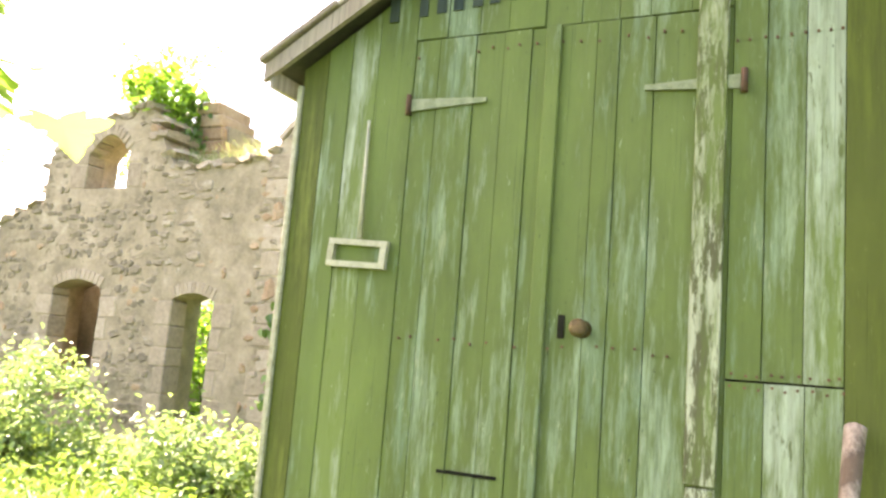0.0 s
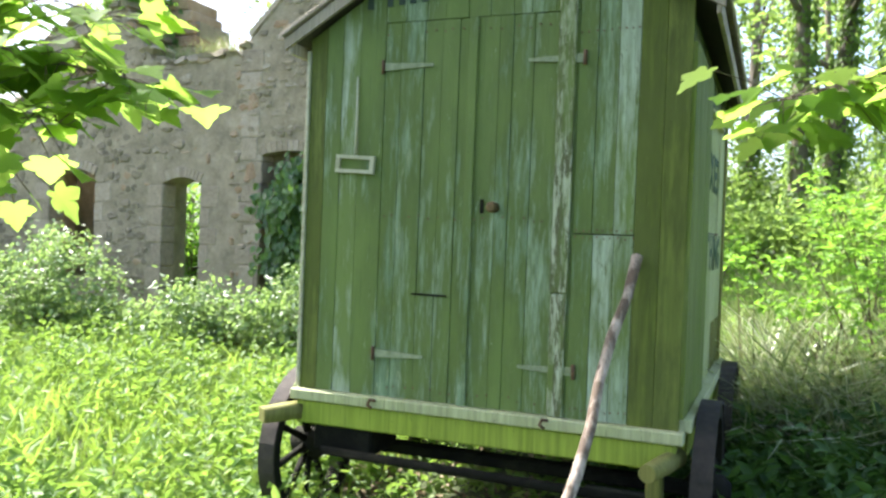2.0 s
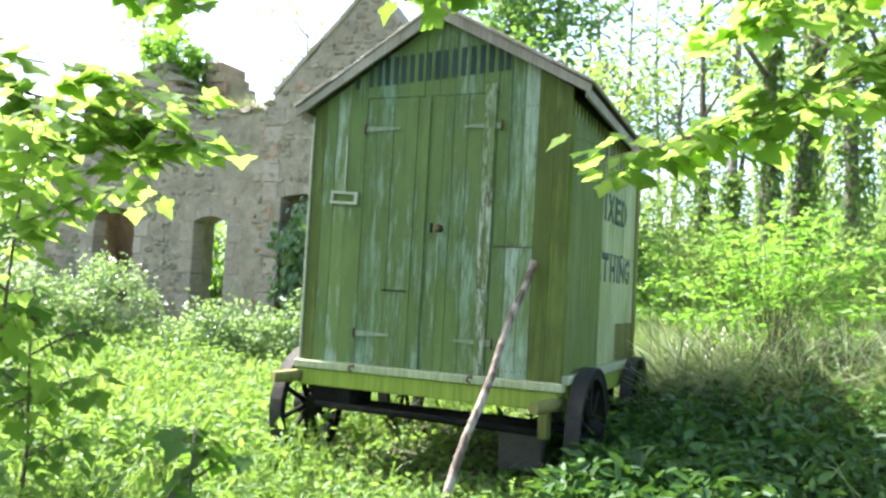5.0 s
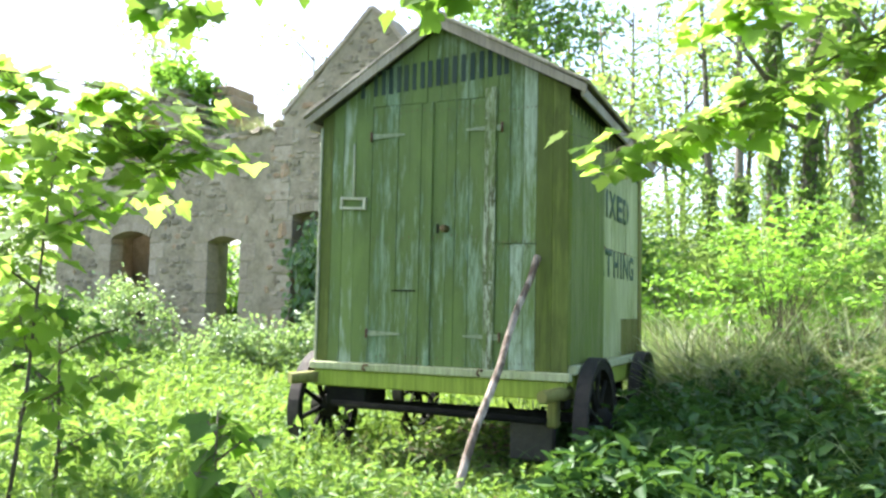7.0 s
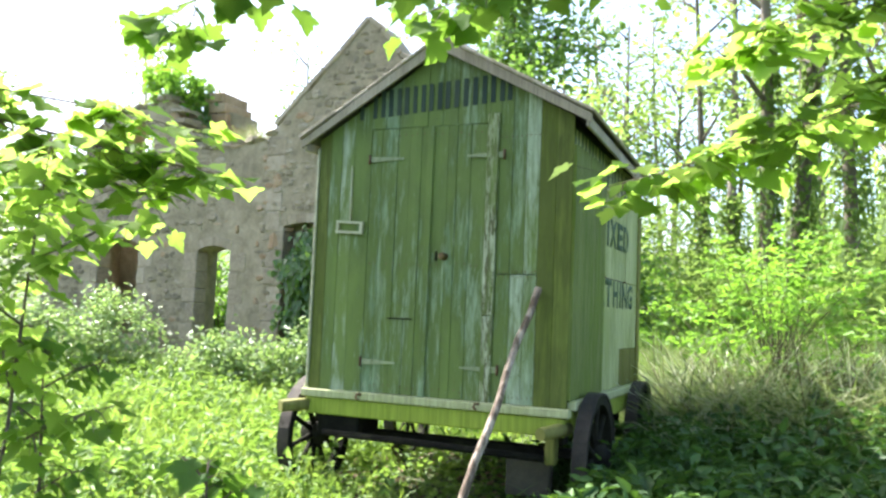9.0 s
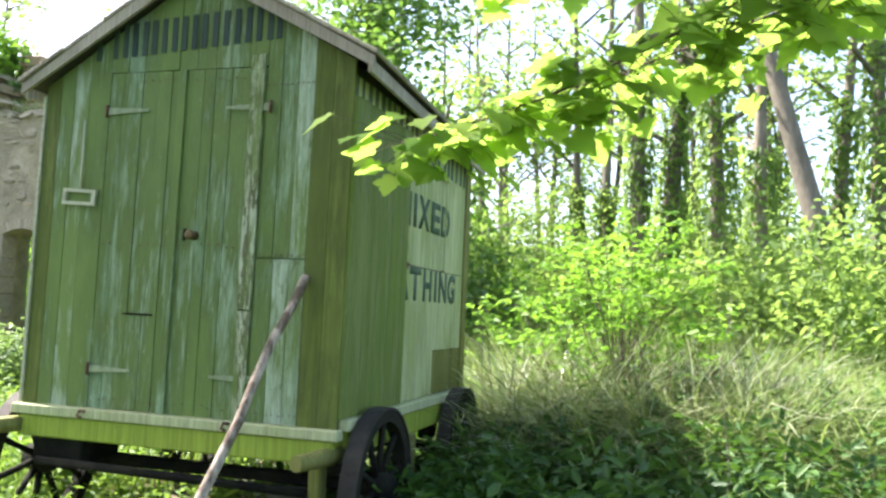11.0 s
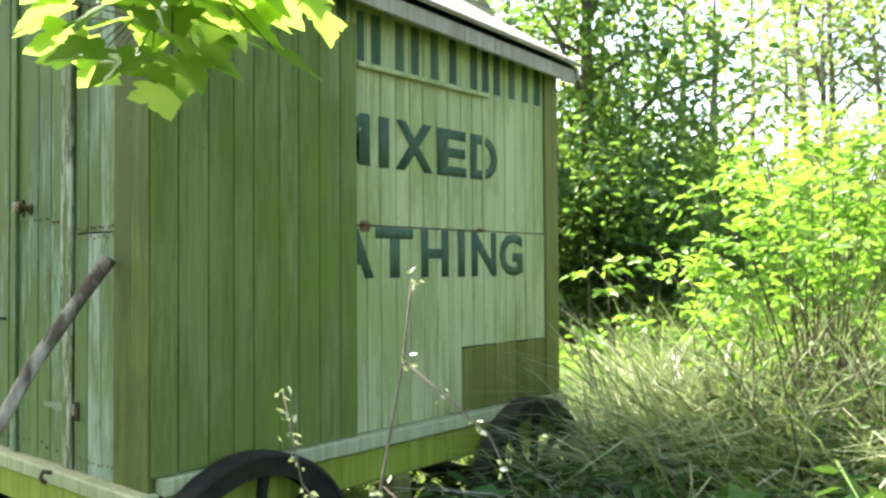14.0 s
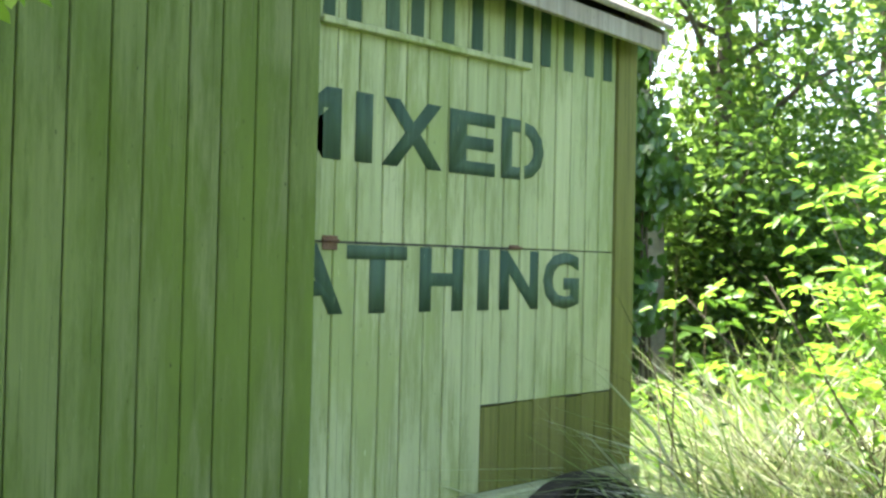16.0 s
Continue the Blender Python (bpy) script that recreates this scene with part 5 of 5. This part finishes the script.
def spray(name, stems, n, size, label, meshes, hang=0.7, lo=0.15, spreadr=0.20):
    """A branch: stems are (points, thickness); leaves on stalks along them."""
    at = Vector(stems[0][0][0])
    ob = thing(name, at, label, "tree branch")
    total = sum((Vector(s[0][0]) - Vector(s[0][-1])).length for s in stems)
    wood, stalks = bmesh.new(), bmesh.new()
    for pts, r in stems:
        pts = [Vector(p) for p in pts]
        tube(wood, pts, [r * (1 - 0.75 * i / (len(pts) - 1)) for i in range(len(pts))], 6)
        ln = (pts[0] - pts[-1]).length
        for j in range(max(3, int(n * ln / total))):
            f = lo + (1 - lo) * R.random() ** 0.8
            k = min(len(pts) - 2, int(f * (len(pts) - 1)))
            p = pts[k].lerp(pts[k + 1], f * (len(pts) - 1) - k)
            d = Vector((R.uniform(-1, 1), R.uniform(-1, 1), R.uniform(-0.9, 0.35)))
            q = p + d * spreadr * R.uniform(0.4, 1.2)
            tube(stalks, [p, p.lerp(q, 0.5) + Vector((0, 0, 0.012)), q], [0.0025, 0.002, 0.0015], 4)
            leaf = new("leaf", R.choice(meshes))
            yaw = math.atan2(-d.x, d.y) + R.uniform(-0.7, 0.7)
            s = size * R.uniform(0.6, 1.2)
            leaf.matrix_basis = Matrix.LocRotScale(q, Euler((radians(R.uniform(-95, -15) * hang), radians(R.uniform(-30, 30)), yaw), "XYZ"), (s, s, s))
            attach(leaf, ob)
    part("branch_wood", wood, M_TWIG, ob, "thin brown twigs")
    tagged(part("leaf_stalk", stalks, M_TWIG, ob), kind="stuff")
    return ob


spray("sycamore_branch", [
    ([(-4.2, -3.6, 2.75), (-3.3, -2.6, 2.45), (-2.65, -2.0, 2.24), (-2.15, -1.6, 2.12), (-1.62, -1.22, 2.00)], 0.016),
    ([(-3.3, -2.6, 2.45), (-2.7, -1.9, 2.42), (-2.3, -1.5, 2.38), (-1.95, -1.2, 2.30)], 0.009),
    ([(-2.65, -2.0, 2.24), (-2.35, -1.7, 2.00), (-1.95, -1.4, 1.86)], 0.006),
    ([(-3.3, -2.6, 2.45), (-2.9, -2.1, 2.05), (-2.5, -1.8, 1.85)], 0.008),
    ([(-3.6, -2.9, 2.5), (-3.1, -2.1, 2.0), (-2.75, -1.6, 1.72)], 0.008),
], 400, 0.155, "sunlit sycamore branch with broad lobed leaves", MAPLE, 0.32)
spray("sycamore_branch", [
    ([(3.6, -0.5, 3.8), (2.7, -0.42, 3.14), (1.8, -0.36, 2.62), (1.05, -0.30, 2.28), (0.62, -0.26, 2.15), (0.34, -0.23, 2.09)], 0.011),
    ([(3.6, 0.0, 3.5), (2.7, -0.1, 3.0), (2.0, -0.15, 2.66), (1.3, -0.2, 2.38), (0.9, -0.22, 2.28)], 0.009),
    ([(3.7, -0.8, 3.5), (2.9, -0.6, 2.95), (2.2, -0.5, 2.64), (1.7, -0.45, 2.50)], 0.009),
], 360, 0.145, "bright green sycamore branch reaching past the hut", MAPLE, 0.42, 0.15, 0.25)
spray("sycamore_branch", [
    ([(3.9, -0.2, 3.9), (2.8, -0.35, 3.25), (2.0, -0.45, 3.05), (1.4, -0.5, 2.92), (0.95, -0.45, 2.80)], 0.014),
    ([(3.9, -0.5, 4.1), (2.6, -0.5, 3.50), (1.9, -0.55, 3.30), (1.4, -0.5, 3.16)], 0.010),
    ([(4.0, 0.3, 3.4), (3.2, 0.2, 3.10), (2.5, 0.15, 2.95), (2.0, 0.1, 2.82)], 0.010),
], 430, 0.145, "upper sycamore branch with bright green leaves", MAPLE, 0.36)
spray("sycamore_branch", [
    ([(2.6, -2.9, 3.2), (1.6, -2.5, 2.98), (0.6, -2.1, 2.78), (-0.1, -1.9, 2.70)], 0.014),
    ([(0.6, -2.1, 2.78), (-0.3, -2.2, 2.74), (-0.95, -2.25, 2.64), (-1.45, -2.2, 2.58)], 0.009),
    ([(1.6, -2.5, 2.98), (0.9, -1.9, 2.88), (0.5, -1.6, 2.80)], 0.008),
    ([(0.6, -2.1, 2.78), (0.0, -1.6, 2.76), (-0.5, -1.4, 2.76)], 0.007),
], 210, 0.14, "overhanging sycamore branch, its leaves toned dark for shade", MAPLE_DARK, 0.6)


def sapling(at, height, n, size, label, meshes, lean=(0, 0)):
    at = Vector((at[0], at[1], gz(at[0], at[1])))
    tip = at + Vector((lean[0], lean[1], height))
    stems = [([at - Vector((0, 0, 0.05)), at.lerp(tip, 0.35) + Vector((0.03, 0, 0)), at.lerp(tip, 0.7), tip], 0.011)]
    for i in range(5):
        p = at.lerp(tip, 0.3 + 0.14 * i)
        a = 2.2 * i + 0.4
        q = p + Vector((math.cos(a), math.sin(a), 0.45)) * height * 0.26
        stems.append(([p, p.lerp(q, 0.5) + Vector((0, 0, 0.03)), q], 0.006))
    ob = spray("sycamore_sapling", stems, n, size, label, meshes, 0.6, 0.2, 0.12)
    ob["category"] = "sapling"
    return ob


sapling((-1.85, -2.5), 1.95, 230, 0.105, "slim sycamore sapling with fresh leaves", MAPLE, (0.18, 0.05))
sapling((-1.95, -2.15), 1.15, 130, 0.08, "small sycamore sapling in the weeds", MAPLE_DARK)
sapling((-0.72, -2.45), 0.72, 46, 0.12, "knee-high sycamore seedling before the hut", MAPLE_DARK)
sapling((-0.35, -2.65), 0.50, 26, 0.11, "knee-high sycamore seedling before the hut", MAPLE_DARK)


# fallen sticks under and before the hut
for a, b in (((-1.55, -0.35), (-1.05, 0.15)), ((-0.9, 0.3), (-0.35, 0.75)), ((0.35, -0.75), (0.95, -1.0)), ((-2.6, -0.9), (-2.1, -0.4))):
    p, q = Vector((*a, gz(*a) + 0.03)), Vector((*b, gz(*b) + 0.025))
    m = p.lerp(q, 0.5) + Vector((0.03, -0.02, 0.03))
    tagged(part("fallen_stick", tube(bmesh.new(), [p, m, q], [0.012, 0.011, 0.007], 7, 0.2), M_STICK), "short bleached stick lying on the ground", "stick", "fallen sticks")


# dry flower stalk close to the side of the hut
def dry_stalk(at, height, label):
    at = Vector((at[0], at[1], gz(at[0], at[1])))
    bm = bmesh.new()
    tipv = at + Vector((0.05, 0.04, height))
    tube(bm, [at, at.lerp(tipv, 0.6) + Vector((0.02, 0, 0)), tipv], [0.0026, 0.0019, 0.0011], 6)
    P = []
    for i in range(7):
        p = at.lerp(tipv, 0.70 + 0.043 * i)
        a = 2.5 * i
        q = p + Vector((math.cos(a) * 0.10, math.sin(a) * 0.10, 0.07))
        tube(bm, [p, p.lerp(q, 0.5) + Vector((0, 0, -0.012)), q], [0.0016, 0.0013, 0.001], 5)
        P += [p.lerp(q, f) for f in (0.5, 0.7, 0.85, 1.0)]
    ob = thing("dry_flower_stalk", at, label, "plant")
    part("stalk", bm, M_STICK, ob)
    n = len(P) * 4
    Q = np.repeat(np.array([tuple(p) for p in P]), 4, 0) + rng.normal(0, 0.008, (n, 3))
    tagged(part("seed_head", leaf_mesh("seed_head", Q, rng.normal(0, 1, (n, 3)), rng.normal(0, 1, (n, 3)), rng.uniform(0.007, 0.015, n), 0.006, M_LITTER), None, ob), kind="stuff")


def broken_stalk(at):
    """A dead flower stalk, its top bent over in kinked side shoots with seed pods."""
    at = Vector((at[0], at[1], gz(at[0], at[1])))
    ob = thing("dry_flower_stalk", at, "bleached broken flower stalk with kinked side shoots", "plant")
    M_STALK = speckled("dry_stalk_fibre", [(0.3, (0.10, 0.075, 0.05)), (0.7, (0.30, 0.24, 0.17))], 40, 0.9)
    stem = [at, at + Vector((-0.02, 0.03, 0.5)), at + Vector((0.0, 0.02, 0.86)), at + Vector((-0.03, 0.0, 1.10)), at + Vector((-0.035, 0.01, 1.20)), at + Vector((-0.01, 0.02, 1.34)), at + Vector((-0.005, 0.03, 1.43))]
    part("stalk", tube(bmesh.new(), stem, [0.0026, 0.0024, 0.0021, 0.0019, 0.0017, 0.0014, 0.001], 6), M_STALK, ob)
    shoots = ([stem[5], stem[5] + Vector((0.08, 0.05, -0.08)), stem[5] + Vector((0.14, 0.08, -0.22))],
              [stem[5] + Vector((0.14, 0.08, -0.22)), stem[5] + Vector((0.24, 0.13, -0.17)), stem[5] + Vector((0.245, 0.135, -0.32))],
              [stem[4], stem[4] + Vector((0.10, 0.06, -0.09)), stem[4] + Vector((0.22, 0.13, -0.19))],
              [stem[3], stem[3] + Vector((-0.08, -0.04, 0.10)), stem[3] + Vector((-0.10, -0.05, 0.20))])
    P = []
    for pts in shoots:
        part("side_shoot", tube(bmesh.new(), pts, [0.0014, 0.0012, 0.0009], 5), M_STALK, ob)
        P += [pts[0].lerp(pts[1], f) for f in (0.5, 0.9)] + [pts[1].lerp(pts[2], f) for f in (0.25, 0.5, 0.75, 1.0)]
    P += stem[4:]
    n = len(P) * 5
    Q = np.repeat(np.array([tuple(p) for p in P]), 5, 0) + rng.normal(0, 0.005, (n, 3))
    tagged(part("seed_head", leaf_mesh("seed_head", Q, rng.normal(0, 1, (n, 3)), rng.normal(0, 1, (n, 3)), rng.uniform(0.006, 0.013, n), 0.005, M_SEDGE), None, ob), kind="stuff")


broken_stalk((1.76, -0.72))
for x, y, h in ((3.1, 1.9, 1.0), (2.5, 2.8, 1.2)):
    dry_stalk((x, y), h, "dry brown stalk standing in the grass")


# ivy close behind the hut, rank grass, sedge and dead stems round the elder bush
shrub("ivy_bush", (-3.75, 7.9), (1.15, 0.9, 1.75), 8000, 0.085, M_IVY, "mound of dark ivy close behind the hut", 70, 0.20)
shrub("elder_shoots", (1.10, 3.0), (0.95, 0.7, 0.40), 420, 0.06, M_ELDER, "leafy young elder shoots", 60, 0.10, stems=14, lift=2.5)
X, Y = scatter(4200, 0.2, 4.2, 1.9, 3.6, None, 0.2)
stuff("rank_grass", blades("rank_grass", X, Y, rng.uniform(0.7, 1.3, len(X)), rng.uniform(0.008, 0.018, len(X)), rng.uniform(0.3, 1.4, len(X)), M_FIELD), "rank green grass round the elder bush", "grass")
X, Y = scatter(1200, 0.25, 3.2, 1.7, 2.8, None, 0.2)
stuff("sedge_clump", blades("sedge_clump", X, Y, rng.uniform(0.5, 1.0, len(X)), rng.uniform(0.012, 0.024, len(X)), rng.uniform(0.5, 1.5, len(X)), M_SEDGE), "arching pale sedge leaves before the elder bush", "sedge")
X, Y = scatter(260, 0.9, 4.5, -0.4, 2.0, None, 0.2)
stuff("wild_garlic_leaves", blades("wild_garlic_leaves", X, Y, rng.uniform(0.35, 0.7, len(X)), rng.uniform(0.016, 0.03, len(X)), rng.uniform(0.6, 1.5, len(X)), M_FIELD), "long arching bright leaves among shaded weeds", "grass")
X, Y = scatter(1500, 0.6, 2.6, 2.3, 3.2, None, 0.15)
stuff("tangled_stems", blades("tangled_stems", X, Y, rng.uniform(0.7, 1.2, len(X)), rng.uniform(0.005, 0.012, len(X)), rng.uniform(0.1, 1.1, len(X)), M_TANGLE), "tangle of dead stems round the elder bush", "grass")
X, Y = scatter(420, 0.7, 2.4, 2.2, 3.0, None, 0.15)
herb_patch("elder_undergrowth", X, Y, rng.uniform(0.35, 0.9, len(X)), 14, 0.06, M_HERB, "leafy weeds growing through the elder bush")
# bramble in shade-darkened green and dead stems before the elder, weeds against the wheels
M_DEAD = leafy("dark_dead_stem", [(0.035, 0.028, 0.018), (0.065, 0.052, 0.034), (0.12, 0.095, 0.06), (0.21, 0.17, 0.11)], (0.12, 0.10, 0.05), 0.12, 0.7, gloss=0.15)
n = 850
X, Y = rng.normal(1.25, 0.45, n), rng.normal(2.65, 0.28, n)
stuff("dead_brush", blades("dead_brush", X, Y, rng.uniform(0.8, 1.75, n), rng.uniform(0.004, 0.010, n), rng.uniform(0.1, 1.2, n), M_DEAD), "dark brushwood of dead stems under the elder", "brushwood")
X, Y = scatter(450, 0.3, 3.0, 2.2, 3.0, None, 0.2)
herb_patch("bramble_leaves", X, Y, rng.uniform(0.3, 1.0, len(X)), 12, 0.055, M_SHADE, "bramble leaves in shade-darkened green among the dead stems")
X, Y = rng.uniform(0.16, 1.0, 420), rng.uniform(-1.1, 2.5, 420)
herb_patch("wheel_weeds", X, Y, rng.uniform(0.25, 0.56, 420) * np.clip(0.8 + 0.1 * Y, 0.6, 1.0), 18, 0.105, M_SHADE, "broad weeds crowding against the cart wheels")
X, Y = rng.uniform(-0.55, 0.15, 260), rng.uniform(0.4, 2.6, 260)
herb_patch("dark_weeds", X, Y, rng.uniform(0.12, 0.42, 260), 12, 0.085, M_SHADE, "weeds under the hut, coloured dark to deepen the shade")
X, Y = scatter(3000, 1.7, 6.0, -0.6, 3.2, None, 0.25)
stuff("verge_grass", blades("verge_grass", X, Y, rng.uniform(0.4, 0.95, len(X)), rng.uniform(0.006, 0.016, len(X)), rng.uniform(0.4, 1.5, len(X)), M_FIELD), "long arching sunlit grass beside the path", "grass")
X, Y = scatter(1000, 1.2, 6.5, 1.5, 4.2, None, 0.25)
stuff("verge_straw", blades("verge_straw", X, Y, rng.uniform(0.7, 1.35, len(X)), rng.uniform(0.005, 0.013, len(X)), rng.uniform(0.3, 1.4, len(X)), M_STRAW), "bleached dead grass beside the path", "grass")
n = 2200
X, Y = rng.uniform(0.15, 2.3, n), rng.uniform(2.3, 3.0, n)
stuff("sedge_clump", blades("sedge_clump", X, Y, rng.uniform(0.8, 1.5, n), rng.uniform(0.012, 0.026, n), rng.uniform(0.3, 1.5, n), M_SEDGE), "bleached arching sedge behind the hut", "sedge")
